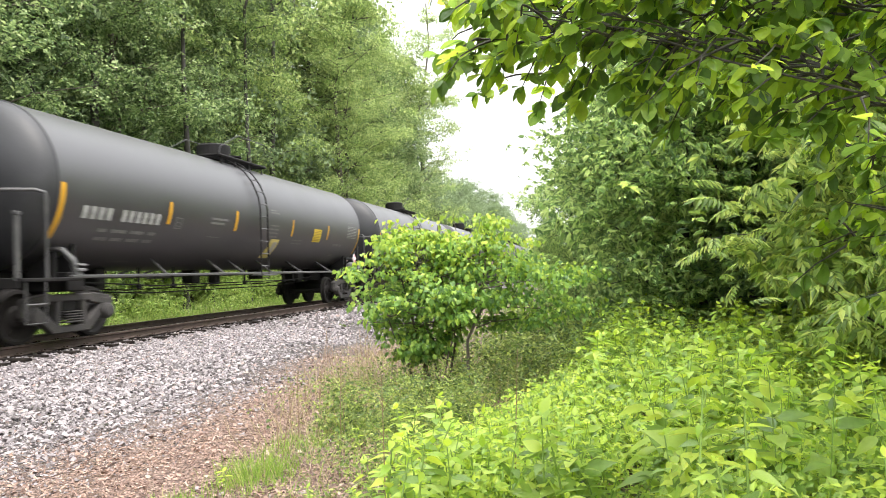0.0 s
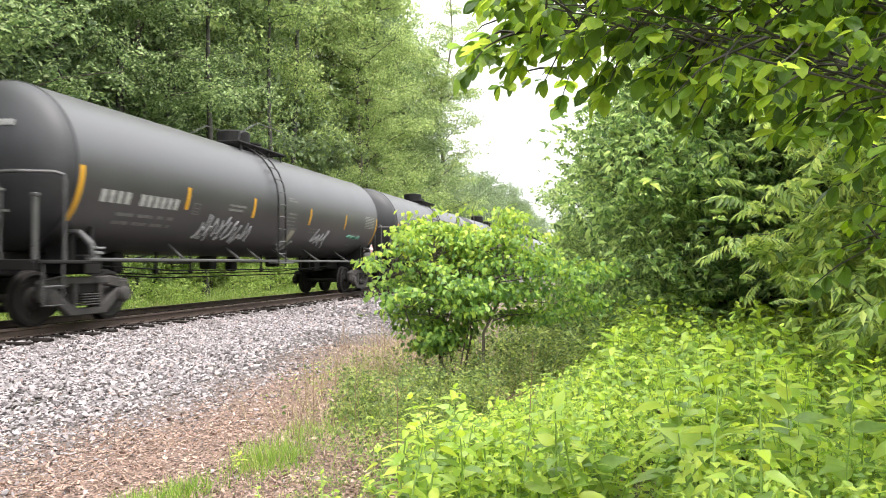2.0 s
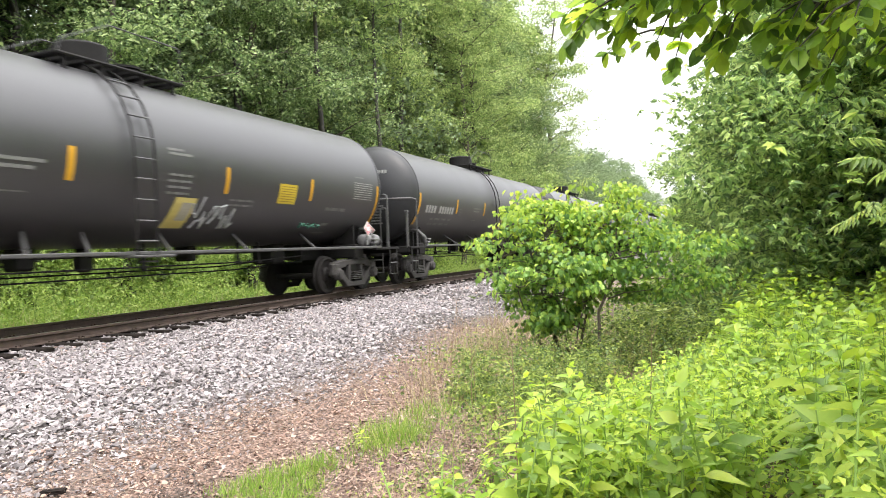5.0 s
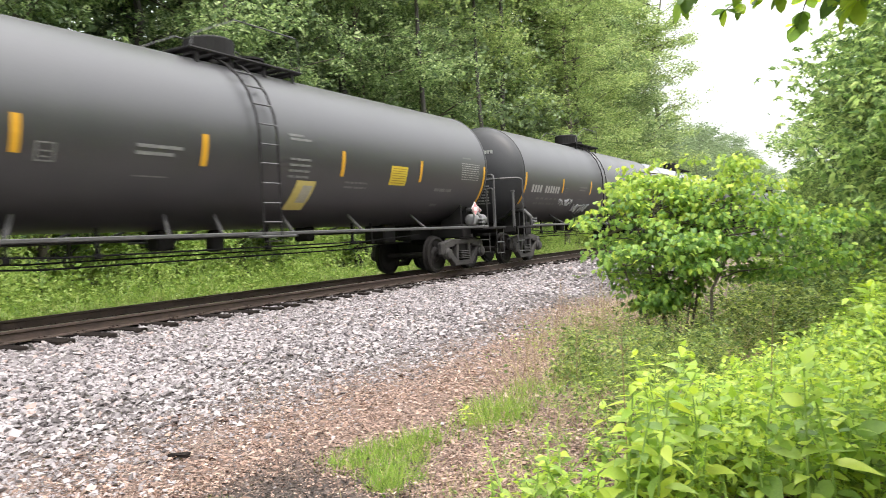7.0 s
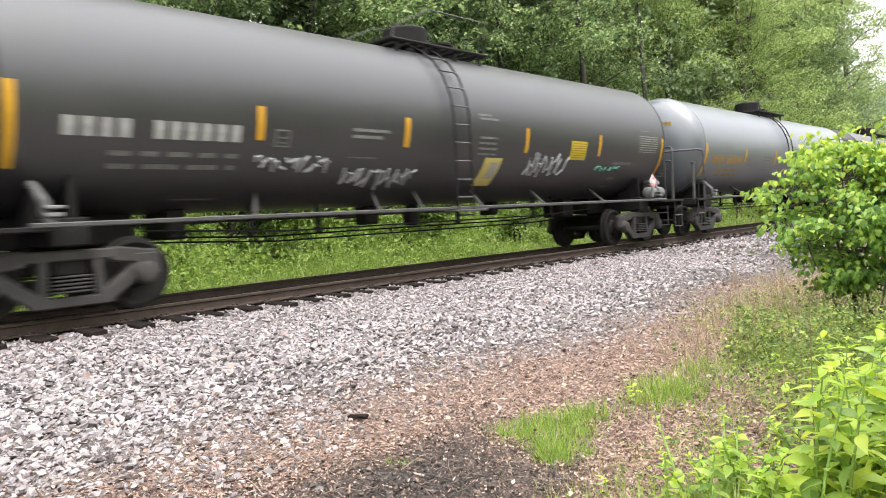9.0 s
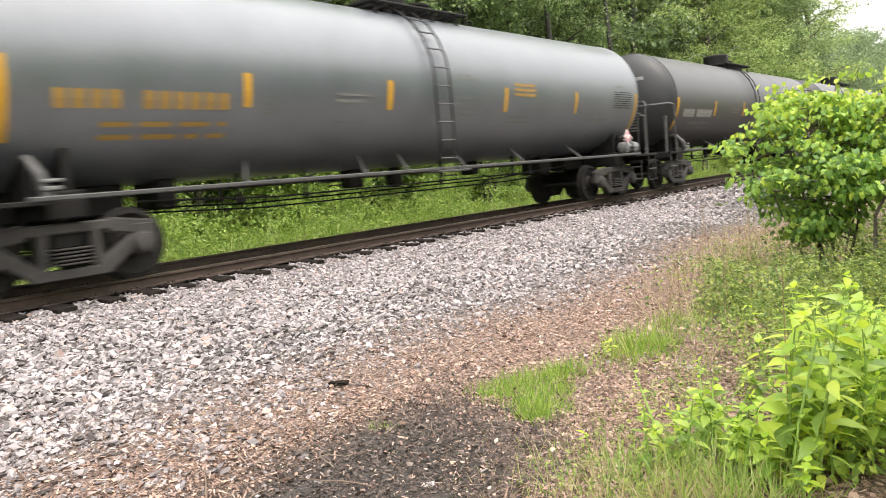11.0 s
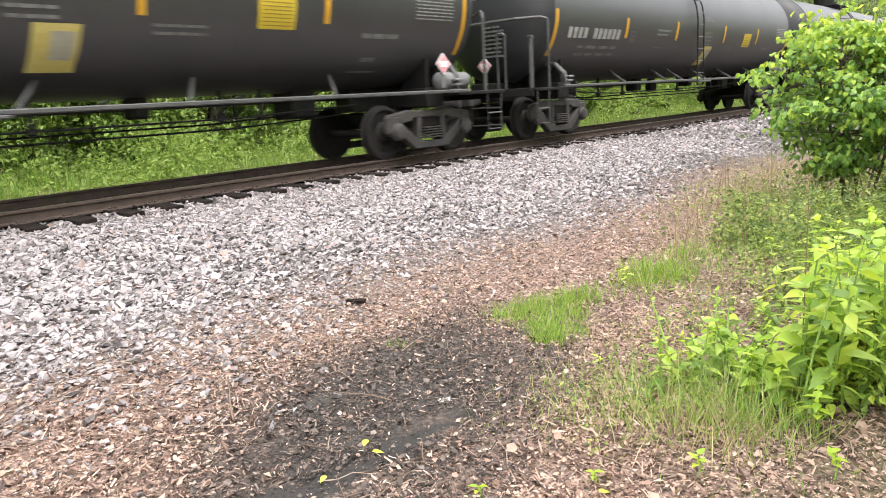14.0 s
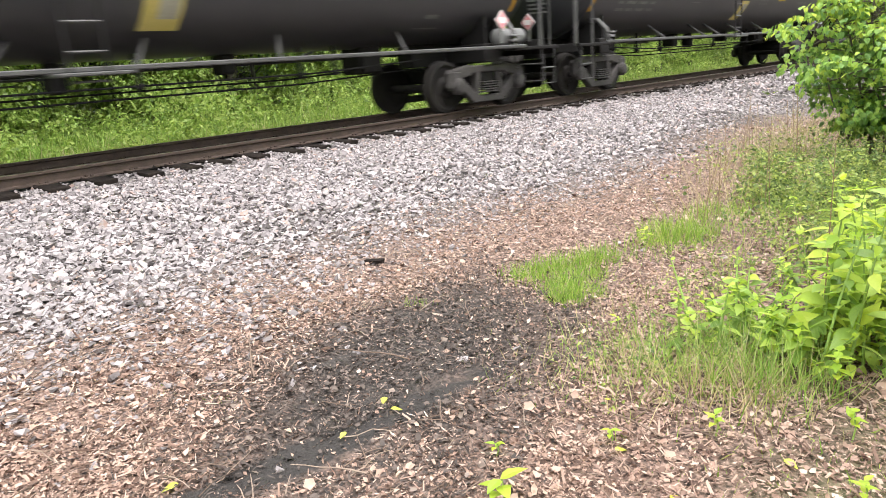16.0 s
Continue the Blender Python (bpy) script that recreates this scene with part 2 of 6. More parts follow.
def ground_material():
    m, n, l, b = nodes_of("trackside_ground")
    geo = n.new("ShaderNodeNewGeometry")
    sep = n.new("ShaderNodeSeparateXYZ")
    l.new(geo.outputs["Position"], sep.inputs[0])
    big, mid, fine = noise_node(n, l, 0.9, 5), noise_node(n, l, 6, 5), noise_node(n, l, 45, 4)

    def shifted(socket, gain, src):
        a = n.new("ShaderNodeMath")
        a.operation = "MULTIPLY_ADD"
        a.inputs[1].default_value = gain
        l.new(src.outputs["Fac"], a.inputs[0])
        l.new(socket, a.inputs[2])
        return a.outputs[0]

    def band(socket, lo, hi):
        r = n.new("ShaderNodeMapRange")
        r.inputs["From Min"].default_value, r.inputs["From Max"].default_value = lo, hi
        l.new(socket, r.inputs[0])
        return r.outputs[0]

    def mixed(fac, a, c):
        x = n.new("ShaderNodeMix")
        x.data_type = "RGBA"
        l.new(fac, x.inputs["Factor"])
        l.new(a, x.inputs["A"])
        l.new(c, x.inputs["B"])
        return x.outputs["Result"]

    gravel = ramp(n, [(0.0, (0.05, 0.043, 0.041)), (0.5, (0.13, 0.117, 0.115)), (0.85, (0.24, 0.22, 0.216)), (1.0, (0.34, 0.3, 0.29))])
    dark = n.new("ShaderNodeRGB")
    dark.outputs[0].default_value = (0.06, 0.05, 0.047, 1)
    litter = ramp(n, [(0.34, (0.035, 0.024, 0.02)), (0.48, (0.15, 0.1, 0.08)), (0.6, (0.3, 0.205, 0.165)), (0.72, (0.43, 0.32, 0.262))])
    mud = ramp(n, [(0.3, (0.02, 0.0165, 0.015)), (0.6, (0.055, 0.046, 0.041)), (0.75, (0.1, 0.083, 0.074))])
    soil = ramp(n, [(0.3, (0.05, 0.06, 0.025)), (0.7, (0.14, 0.15, 0.06))])
    cells = n.new("ShaderNodeTexVoronoi")
    cells.inputs["Scale"].default_value = 24
    l.new(geo.outputs["Position"], cells.inputs["Vector"])
    tone = n.new("ShaderNodeSeparateColor")
    l.new(cells.outputs["Color"], tone.inputs[0])
    for r in (litter, mud):
        l.new(fine.outputs["Fac"], r.inputs[0])
    l.new(tone.outputs[0], gravel.inputs[0])
    gap = n.new("ShaderNodeMapRange")
    gap.inputs["From Min"].default_value, gap.inputs["From Max"].default_value = 0.55, 0.3
    l.new(cells.outputs["Distance"], gap.inputs[0])
    l.new(mid.outputs["Fac"], soil.inputs[0])
    x1 = shifted(sep.outputs["X"], 1.6, big)
    c = mixed(gap.outputs[0], dark.outputs[0], gravel.outputs[0])
    c = mixed(band(x1, 5.1, 6.6), c, litter.outputs[0])
    # the dark muddy hollow on the path
    mp = n.new("ShaderNodeMapping")
    mp.vector_type = "TEXTURE"
    mp.inputs["Location"].default_value = (6.85, 2.8, -0.4)
    mp.inputs["Rotation"].default_value = (0, 0, radians(18))
    mp.inputs["Scale"].default_value = (0.7, 1.35, 5)
    l.new(geo.outputs["Position"], mp.inputs["Vector"])
    ln = n.new("ShaderNodeVectorMath")
    ln.operation = "LENGTH"
    l.new(mp.outputs[0], ln.inputs[0])
    d = shifted(shifted(ln.outputs["Value"], 1.3, mid), 0.9, big)
    c = mixed(band(d, 2.35, 1.6), c, mud.outputs[0])
    # a smooth wet rut along it
    rt = n.new("ShaderNodeMapping")
    rt.vector_type = "TEXTURE"
    rt.inputs["Location"].default_value = (7.17, 2.05, -0.4)
    rt.inputs["Rotation"].default_value = (0, 0, radians(-10))
    rt.inputs["Scale"].default_value = (0.095, 1.0, 5)
    l.new(geo.outputs["Position"], rt.inputs["Vector"])
    rl = n.new("ShaderNodeVectorMath")
    rl.operation = "LENGTH"
    l.new(rt.outputs[0], rl.inputs[0])
    wet = n.new("ShaderNodeRGB")
    wet.outputs[0].default_value = (0.03, 0.026, 0.024, 1)
    c = mixed(band(shifted(rl.outputs["Value"], 1.0, mid), 1.75, 1.3), c, wet.outputs[0])
    # green soil under the plants
    x2 = shifted(sep.outputs["X"], -1.4, big)
    c = mixed(band(x2, 7.7, 8.6), c, soil.outputs[0])
    # fouled bed, blackened further: the train's shade is put into the ground colour
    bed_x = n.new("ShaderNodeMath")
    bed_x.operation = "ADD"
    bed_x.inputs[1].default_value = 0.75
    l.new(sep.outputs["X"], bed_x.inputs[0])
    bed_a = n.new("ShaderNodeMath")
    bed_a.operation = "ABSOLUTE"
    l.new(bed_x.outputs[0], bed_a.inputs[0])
    bed_shade = n.new("ShaderNodeRGB")
    bed_shade.outputs[0].default_value = (0.011, 0.01, 0.0095, 1)
    c = mixed(band(bed_a.outputs[0], 1.3, 1.05), c, bed_shade.outputs[0])
    y2 = n.new("ShaderNodeMath")
    y2.operation = "MULTIPLY"
    y2.inputs[1].default_value = -1
    l.new(sep.outputs["X"], y2.inputs[0])
    c = mixed(band(shifted(y2.outputs[0], 0.8, big), 3.2, 4.2), c, soil.outputs[0])
    l.new(c, b.inputs["Base Color"])
    b.inputs["Roughness"].default_value = 0.9
    bp = n.new("ShaderNodeBump")
    bp.inputs["Strength"].default_value, bp.inputs["Distance"].default_value = 0.9, 0.03
    l.new(fine.outputs["Fac"], bp.inputs["Height"])
    l.new(bp.outputs[0], b.inputs["Normal"])
    return m


M_GROUND = ground_material()


# ---- mesh helpers ----
def fast_mesh(name, verts, faces, material, smooth=False):
    """A mesh of equal-sided faces, from arrays."""
    verts, faces = np.asarray(verts, np.float32), np.asarray(faces, np.int32)
    me = bpy.data.meshes.new(name)
    k = faces.shape[1]
    me.vertices.add(len(verts))
    me.vertices.foreach_set("co", verts.ravel())
    me.loops.add(faces.size)
    me.loops.foreach_set("vertex_index", faces.ravel())
    me.polygons.add(len(faces))
    me.polygons.foreach_set("loop_start", np.arange(0, faces.size, k, dtype=np.int32))
    me.polygons.foreach_set("use_smooth", [smooth] * len(faces))
    me.update(calc_edges=True)
    me.materials.append(material)
    return me


def under(ob, parent):
    ob.parent = parent
    return ob


def part(name, bm, material, parent, label="", smooth=False, at=None):
    me = bpy.data.meshes.new(name)
    bmesh.ops.recalc_face_normals(bm, faces=bm.faces)
    bm.to_mesh(me)
    bm.free()
    me.materials.append(material)
    if smooth:
        for p in me.polygons:
            p.use_smooth = True
    ob = under(new(name, me), parent)
    if at is not None:
        ob.matrix_basis = at
    return tagged(ob, label) if label else ob


def box(bm, x0, x1, y0, y1, z0, z1, bevel=0.0, m=None):
    r = bmesh.ops.create_cube(bm, size=1)
    vs = r["verts"]
    for v in vs:
        v.co = Vector(((x0 + x1) / 2 + v.co.x * (x1 - x0), (y0 + y1) / 2 + v.co.y * (y1 - y0), (z0 + z1) / 2 + v.co.z * (z1 - z0)))
    if bevel:
        es = list({e for v in vs for e in v.link_edges})
        r = bmesh.ops.bevel(bm, geom=es, offset=bevel, segments=1, affect="EDGES")
        vs = list({v for f in r["faces"] for v in f.verts} | {v for v in vs if v.is_valid})
    if m is not None:
        bmesh.ops.transform(bm, matrix=m, verts=vs)
    return bm


def pipe(bm, pts, r, sides=8):
    """A tube along a line of points, with capped ends."""
    pts = [Vector(p) for p in pts]
    rings = []
    for i, p in enumerate(pts):
        a, c = pts[max(i - 1, 0)], pts[min(i + 1, len(pts) - 1)]
        q = (c - a).to_track_quat("Z", "Y")
        rr = r[i] if isinstance(r, (list, tuple)) else r
        rings.append([bm.verts.new(p + q @ Vector((rr * math.cos(t), rr * math.sin(t), 0))) for t in (2 * math.pi * k / sides for k in range(sides))])
    for a, c in zip(rings, rings[1:]):
        for k in range(sides):
            bm.faces.new((a[k], a[(k + 1) % sides], c[(k + 1) % sides], c[k]))
    bm.faces.new(rings[0])
    bm.faces.new(rings[-1])
    return bm


def turned(bm, profile, sides=32, m=None):
    """A body of revolution about x: profile of (x, radius)."""
    made, rings = [], []
    for x, r in profile:
        ring = [bm.verts.new((x, r * math.cos(2 * math.pi * k / sides), r * math.sin(2 * math.pi * k / sides))) for k in range(sides)]
        rings.append(ring)
        made += ring
    for a, c in zip(rings, rings[1:]):
        for k in range(sides):
            bm.faces.new((a[k], a[(k + 1) % sides], c[(k + 1) % sides], c[k]))
    bm.faces.new(rings[0])
    bm.faces.new(rings[-1])
    if m is not None:
        bmesh.ops.transform(bm, matrix=m, verts=made)
    return bm


def empty(name, m):
    ob = new(name)
    ob.matrix_basis = m
    return ob


def ground_z(x, y):
    """Height of the ground: track bed, flat shoulder, path, verge beyond the track."""
    z = np.interp(x, [-60, -14, -7, -4.6, -2.3, 0.5, 0.8, 1.3, 2.6, 4.8, 7, 11, 20, 60], [0.6, -0.1, -0.55, -0.55, -0.19, -0.19, -0.215, -0.232, -0.29, -0.4, -0.42, -0.4, -0.2, 1.0])
    w = np.clip((np.abs(x + 0.75) - 2.6) / 2, 0, 1)
    return z + w * (0.03 * np.sin(1.3 * x + 0.7 * y) + 0.025 * np.sin(2.1 * y - 0.6 * x) + 0.012 * np.sin(5 * x + 3.3 * y))


# ---- ground and track ----
def spread(lo, hi, a, b, step):
    """Grid lines: fine between a and b, growing wider outside."""
    out, x, s = list(np.arange(a, b + 1e-6, step)), b, step
    while x < hi:
        s *= 1.18
        x += s
        out.append(min(x, hi))
    x, s = a, step
    while x > lo:
        s *= 1.18
        x -= s
        out.insert(0, max(x, lo))
    return np.array(out)


def build_ground():
    xs, ys = spread(-900, 900, -5, 10, 0.14), spread(-900, 1200, 0.5, 14, 0.14)
    X, Y = np.meshgrid(xs, ys)
    Z = ground_z(X, Y)
    rng = np.random.default_rng(3)
    Z = Z + np.where(np.abs(X + 0.75) > 2.5, rng.normal(0, 0.006, X.shape), 0)
    nx, ny = len(xs), len(ys)
    i, j = np.meshgrid(np.arange(nx - 1), np.arange(ny - 1))
    a = (j * nx + i).ravel()
    me = fast_mesh("ground", np.stack([X, Y, Z], -1).reshape(-1, 3), np.stack([a, a + 1, a + 1 + nx, a + nx], 1), M_GROUND, True)
    return tagged(new("ground", me), "gravelly trackside ground with brown leaf litter and mud", "ground", kind="structure")


ground = build_ground()

RAIL_Y0, RAIL_Y1 = -40.0, 260.0


def build_rail(x):
    """A flat-bottomed rail: foot, web and head."""
    prof = [(-0.075, -0.16), (0.075, -0.16), (0.075, -0.148), (0.012, -0.13), (0.012, -0.045), (0.036, -0.035), (0.036, -0.008), (0.03, 0.0), (-0.03, 0.0), (-0.036, -0.008), (-0.036, -0.035), (-0.012, -0.045), (-0.012, -0.13), (-0.075, -0.148)]
    bm = bmesh.new()
    ends = [[bm.verts.new((px, y, pz)) for px, pz in prof] for y in (RAIL_Y0, RAIL_Y1)]
    k = len(prof)
    for i in range(k):
        f = bm.faces.new((ends[0][i], ends[0][(i + 1) % k], ends[1][(i + 1) % k], ends[1][i]))
        f.material_index = 1 if i in (7,) else 0
    bm.faces.new(ends[0])
    bm.faces.new(ends[1])
    bmesh.ops.recalc_face_normals(bm, faces=bm.faces)
    me = bpy.data.meshes.new("rail")
    bm.to_mesh(me)
    bm.free()
    me.materials.append(M_RAIL)
    me.materials.append(M_RAILTOP)
    ob = new("rail", me)
    ob.location = (x, 0, 0)
    return tagged(ob, "rusty steel rail spiked to timber ties", "rail", group="rails of the track", kind="structure")


for rail_x in (0.0, -1.505):
    build_rail(rail_x)


TIES = []


def build_ties():
    rng = random.Random(5)
    root = tagged(new("ties"), "weathered dark timber ties bedded in ballast", "railway ties", kind="structure")
    meshes = []
    for i in range(5):
        bm = bmesh.new()
        box(bm, -1.32, 1.39 + rng.uniform(-0.07, 0.08), -0.115, 0.115, -0.17, 0.0, 0.012)
        for v in bm.verts:
            v.co += Vector((rng.uniform(-0.012, 0.012), rng.uniform(-0.01, 0.01), rng.uniform(-0.006, 0.004)))
        me = bpy.data.meshes.new("tie")
        bm.to_mesh(me)
        bm.free()
        me.materials.append(M_TIE)
        meshes.append(me)
    bm = bmesh.new()
    box(bm, -0.19, 0.19, -0.09, 0.09, 0, 0.014, 0.003)
    for sx in (-0.1, 0.1):
        box(bm, sx - 0.02, sx + 0.02, -0.05, -0.02, 0.01, 0.035)
        box(bm, sx - 0.02, sx + 0.02, 0.02, 0.05, 0.01, 0.035)
    plate = bpy.data.meshes.new("tie_plate")
    bm.to_mesh(plate)
    bm.free()
    plate.materials.append(M_RAIL)
    y, i = -4.0, 0
    while y < 120:
        tie = under(new("tie", meshes[i % 5]), root)
        TIES.append(y)
        tie.matrix_basis = pose(-0.75 + rng.uniform(-0.05, 0.08), y, -0.145 + rng.uniform(-0.012, 0.006), 0, 0, rng.uniform(-1.5, 1.5))
        if y < 30:
            for x in (0.0, -1.505):
                p = under(new("tie_plate", plate), root)
                p.location = (x, y, -0.152)
        y += 0.53 + rng.uniform(-0.03, 0.03)
        i += 1


build_ties()


# ---- scattered small pieces ----
def random_turns(rng, n, tilt):
    """n turn matrices: any heading, leaning by about tilt radians."""
    a, b, c = rng.uniform(0, 2 * np.pi, n), rng.normal(0, tilt, n), rng.normal(0, tilt, n)
    return turns(a, b, c)


def turns(a, b, c):
    """Heading a about z, then pitch b about x, then roll c about y, as matrices."""
    n = len(a)
    ca, sa, cb, sb, cc, sc = np.cos(a), np.sin(a), np.cos(b), np.sin(b), np.cos(c), np.sin(c)
    z, o = np.zeros(n), np.ones(n)
    A = np.stack([ca, -sa, z, sa, ca, z, z, z, o], 1).reshape(n, 3, 3)
    B = np.stack([o, z, z, z, cb, -sb, z, sb, cb], 1).reshape(n, 3, 3)
    C = np.stack([cc, z, sc, z, o, z, -sc, z, cc], 1).reshape(n, 3, 3)
    return A @ B @ C


def scattered(template, places, mats, sizes):
    """Verts and faces of a template set down at many places."""
    tv, tf = template
    sizes = np.asarray(sizes)
    if sizes.ndim == 1:
        sizes = np.repeat(sizes[:, None], 3, 1)
    v = np.einsum("nij,nkj->nki", mats, tv[None] * sizes[:, None, :]) + places[:, None, :]
    n, k = len(places), len(tv)
    f = tf[None] + (np.arange(n) * k)[:, None, None]
    return v.reshape(-1, 3), f.reshape(-1, tf.shape[1])


def merged(parts):
    vs, fs, k = [], [], 0
    for v, f in parts:
        vs.append(v)
        fs.append(f + k)
        k += len(v)
    return np.concatenate(vs), np.concatenate(fs)


def stone_template(seed):
    rng = np.random.default_rng(seed)
    bm = bmesh.new()
    bmesh.ops.create_cube(bm, size=0.8)
    bmesh.ops.triangulate(bm, faces=bm.faces)
    v = np.array([x.co[:] for x in bm.verts])
    f = np.array([[x.index for x in p.verts] for p in bm.faces])
    bm.free()
    v = v * rng.uniform(0.55, 1.2, (len(v), 1)) * np.array([1.15, 0.8, 0.42]) + rng.normal(0, 0.07, v.shape)
    # broken flat sides
    for _ in range(4):
        d = rng.normal(size=3)
        d /= np.linalg.norm(d)
        s = v @ d
        lim = 0.3
        v = v - np.maximum(s - lim, 0)[:, None] * d
    return v, f


STONES = [stone_template(s) for s in range(8)]


def build_ballast():
    rng = np.random.default_rng(11)
    root = tagged(new("ballast"), "loose pale grey crushed stone ballast beside the rails", "ballast", kind="structure")

    def field(n, x0, x1, y0, y1, keep):
        p = np.stack([rng.uniform(x0, x1, n), rng.uniform(y0, y1, n)], 1)
        return p[rng.uniform(0, 1, n) < keep(p[:, 0], p[:, 1])]

    def edge(x, y):
        # dense by the ties, thinning out into the leaf litter
        k = np.clip((6.55 - 0.03 * y + 0.35 * np.sin(y * 0.9) + 0.2 * np.sin(y * 2.7 + 1) - 0.07 * y - x) / 2.3, 0.015, 1) ** 1.3
        # between the tie ends the stone reaches in towards the rail
        gap = np.abs(y[:, None] - np.array(TIES)[None, :]).min(1)
        inside = np.clip((x - 0.1) / 0.5, 0, 1) * (gap > 0.125)
        return k * np.where(x < 0.74 + 0.06 * np.sin(y * 7), inside, 1)

    near = field(92000, 0.12, 7.6, 0.8, 17, edge)
    chips = field(26000, 4.2, 7.6, 0.8, 8.5, lambda x, y: 0.75 * np.clip((7.05 - 0.12 * y - x) / 1.6, 0, 1) ** 1.2)
    back = field(9000, 0.6, 6.4, -6, 0.85, lambda x, y: np.clip((6.4 - x) / 2.0, 0.02, 1))
    far = field(17000, 0.14, 5.0, 17, 60, edge)
    # bed stones, drawn near-black to carry the train's shade in their colour
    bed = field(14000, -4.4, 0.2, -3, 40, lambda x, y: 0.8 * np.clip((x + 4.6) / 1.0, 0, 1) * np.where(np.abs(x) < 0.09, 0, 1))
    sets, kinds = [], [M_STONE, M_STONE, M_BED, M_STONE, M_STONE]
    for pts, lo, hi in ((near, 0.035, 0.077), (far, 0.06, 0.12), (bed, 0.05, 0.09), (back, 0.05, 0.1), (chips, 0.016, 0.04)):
        size = rng.uniform(lo, hi, len(pts)) * np.where(rng.uniform(0, 1, len(pts)) < 0.06, 1.35, 1)
        size = size * np.where(pts[:, 0] > 4.6, 0.8, 1)
        z = ground_z(pts[:, 0], pts[:, 1]) + size * rng.uniform(0.0, 0.35, len(pts))
        z = np.where((pts[:, 0] > -2.1) & (pts[:, 0] < 0.1), z - 0.03, z)
        sets.append((np.column_stack([pts, z]), size))
    # the nearest stones singly
    P, S = sets[0]
    order = np.argsort((P[:, 0] - 6.0) ** 2 + (P[:, 1] - 2.0) ** 2)
    single, rest = order[:260], order[260:]
    meshes = [fast_mesh("stone", v, f, M_STONE) for v, f in STONES]
    R = random_turns(rng, len(single), 0.42)
    for k, i in enumerate(single):
        ob = under(new("stone", meshes[k % 8]), root)
        s = float(S[i])
        ob.matrix_basis = Matrix.Translation(P[i].tolist()) @ Matrix(R[k].tolist()).to_4x4() @ Matrix.Diagonal((s, s, s, 1))
    for q, (P, S) in enumerate(sets):
        pieces = []
        idx = rest if q == 0 else np.arange(len(P))
        for k in range(8):
            sel = idx[k::8]
            pieces.append(scattered(STONES[k], P[sel], random_turns(rng, len(sel), 0.42), S[sel]))
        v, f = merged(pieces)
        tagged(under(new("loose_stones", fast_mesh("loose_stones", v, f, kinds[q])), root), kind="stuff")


build_ballast()


# ---- leaf shapes ----
def ovate_leaf(w=0.34, droop=0.25, fold=0.25, stations=(0.0, 0.22, 0.5, 0.78, 1.0), widths=(0.0, 0.8, 1.0, 0.62, 0.0)):
    v, f = [], []
    rows = []
    for s, h in zip(stations, widths):
        z = -droop * s * s
        if h == 0:
            rows.append((len(v),) * 3)
            v.append((0, s, z))
        else:
            rows.append((len(v), len(v) + 1, len(v) + 2))
            v += [(-h * w, s, z + fold * h * w), (0, s, z), (h * w, s, z + fold * h * w)]
    for a, c in zip(rows, rows[1:]):
        for p, q in ((0, 1), (1, 2)):
            quad = [a[p], a[q], c[q], c[p]]
            u = []
            for x in quad:
                if x not in u:
                    u.append(x)
            f.append((u[0], u[1], u[2]))
            if len(u) == 4:
                f.append((u[0], u[2], u[3]))
    return np.array(v, float), np.array(f)


def lobed_leaf():
    ang = [-90, -60, -25, 8, 30, 58, 74, 90, 106, 122, 150, 172, 205, 240]
    rad = [0.12, 0.32, 0.34, 0.47, 0.38, 0.58, 0.44, 0.7, 0.44, 0.58, 0.38, 0.47, 0.34, 0.32]
    v = [(0, 0.34, 0.0)]
    for a, r in zip(ang, rad):
        x, y = 0.82 * r * math.cos(radians(a)), r * math.sin(radians(a))
        v.append((x, 0.34 + y, 0.22 * abs(x) - 0.3 * (y + 0.3) ** 2 * 0.5))
    n = len(ang)
    return np.array(v, float), np.array([(0, 1 + i, 1 + (i + 1) % n) for i in range(n)])


def compound(count, leaf, spread_deg=150):
    """Leaflets fanned from the end of one stalk, as hickories carry them."""
    v, f = [], []
    lv, lf = leaf
    k = 0
    for i in range(count):
        a = radians(-spread_deg / 2 + spread_deg * i / (count - 1))
        s = 1.0 - 0.35 * abs(i - (count - 1) / 2) / ((count - 1) / 2)
        c, d = math.cos(a), math.sin(a)
        q = lv * s
        v.append(np.stack([q[:, 0] * c + q[:, 1] * d, -q[:, 0] * d + q[:, 1] * c, q[:, 2] - 0.05 * i % 2], 1))
        f.append(lf + k)
        k += len(lv)
    return np.concatenate(v), np.concatenate(f)


LEAF = ovate_leaf(0.26, 0.28, 0.16, (0.0, 0.18, 0.42, 0.74, 1.0), (0.0, 0.8, 1.0, 0.55, 0.0))
LEAF_FINE = ovate_leaf(0.225, 0.24, 0.24, (0.0, 0.1, 0.17, 0.28, 0.42, 0.58, 0.74, 0.88, 1.0), (0.0, 0.06, 0.55, 0.92, 1.0, 0.84, 0.5, 0.2, 0.0))
DIAMOND = (np.array([(0, 0, 0), (-0.3, 0.45, 0.1), (0.3, 0.45, 0.1), (0, 1, -0.12)], float), np.array([(0, 2, 3), (0, 3, 1)]))
LEAF_LOW = ovate_leaf(0.34, 0.2, 0.25, (0.0, 0.45, 1.0), (0.0, 1.0, 0.0))
LEAF_LOBED = lobed_leaf()
LEAF_HAND = compound(5, (DIAMOND[0] * np.array([0.75, 1, 1.6]), DIAMOND[1]))
LEAF_HAND[0][:, 2] -= 0.35 * (LEAF_HAND[0][:, 0] ** 2 + LEAF_HAND[0][:, 1] ** 2)


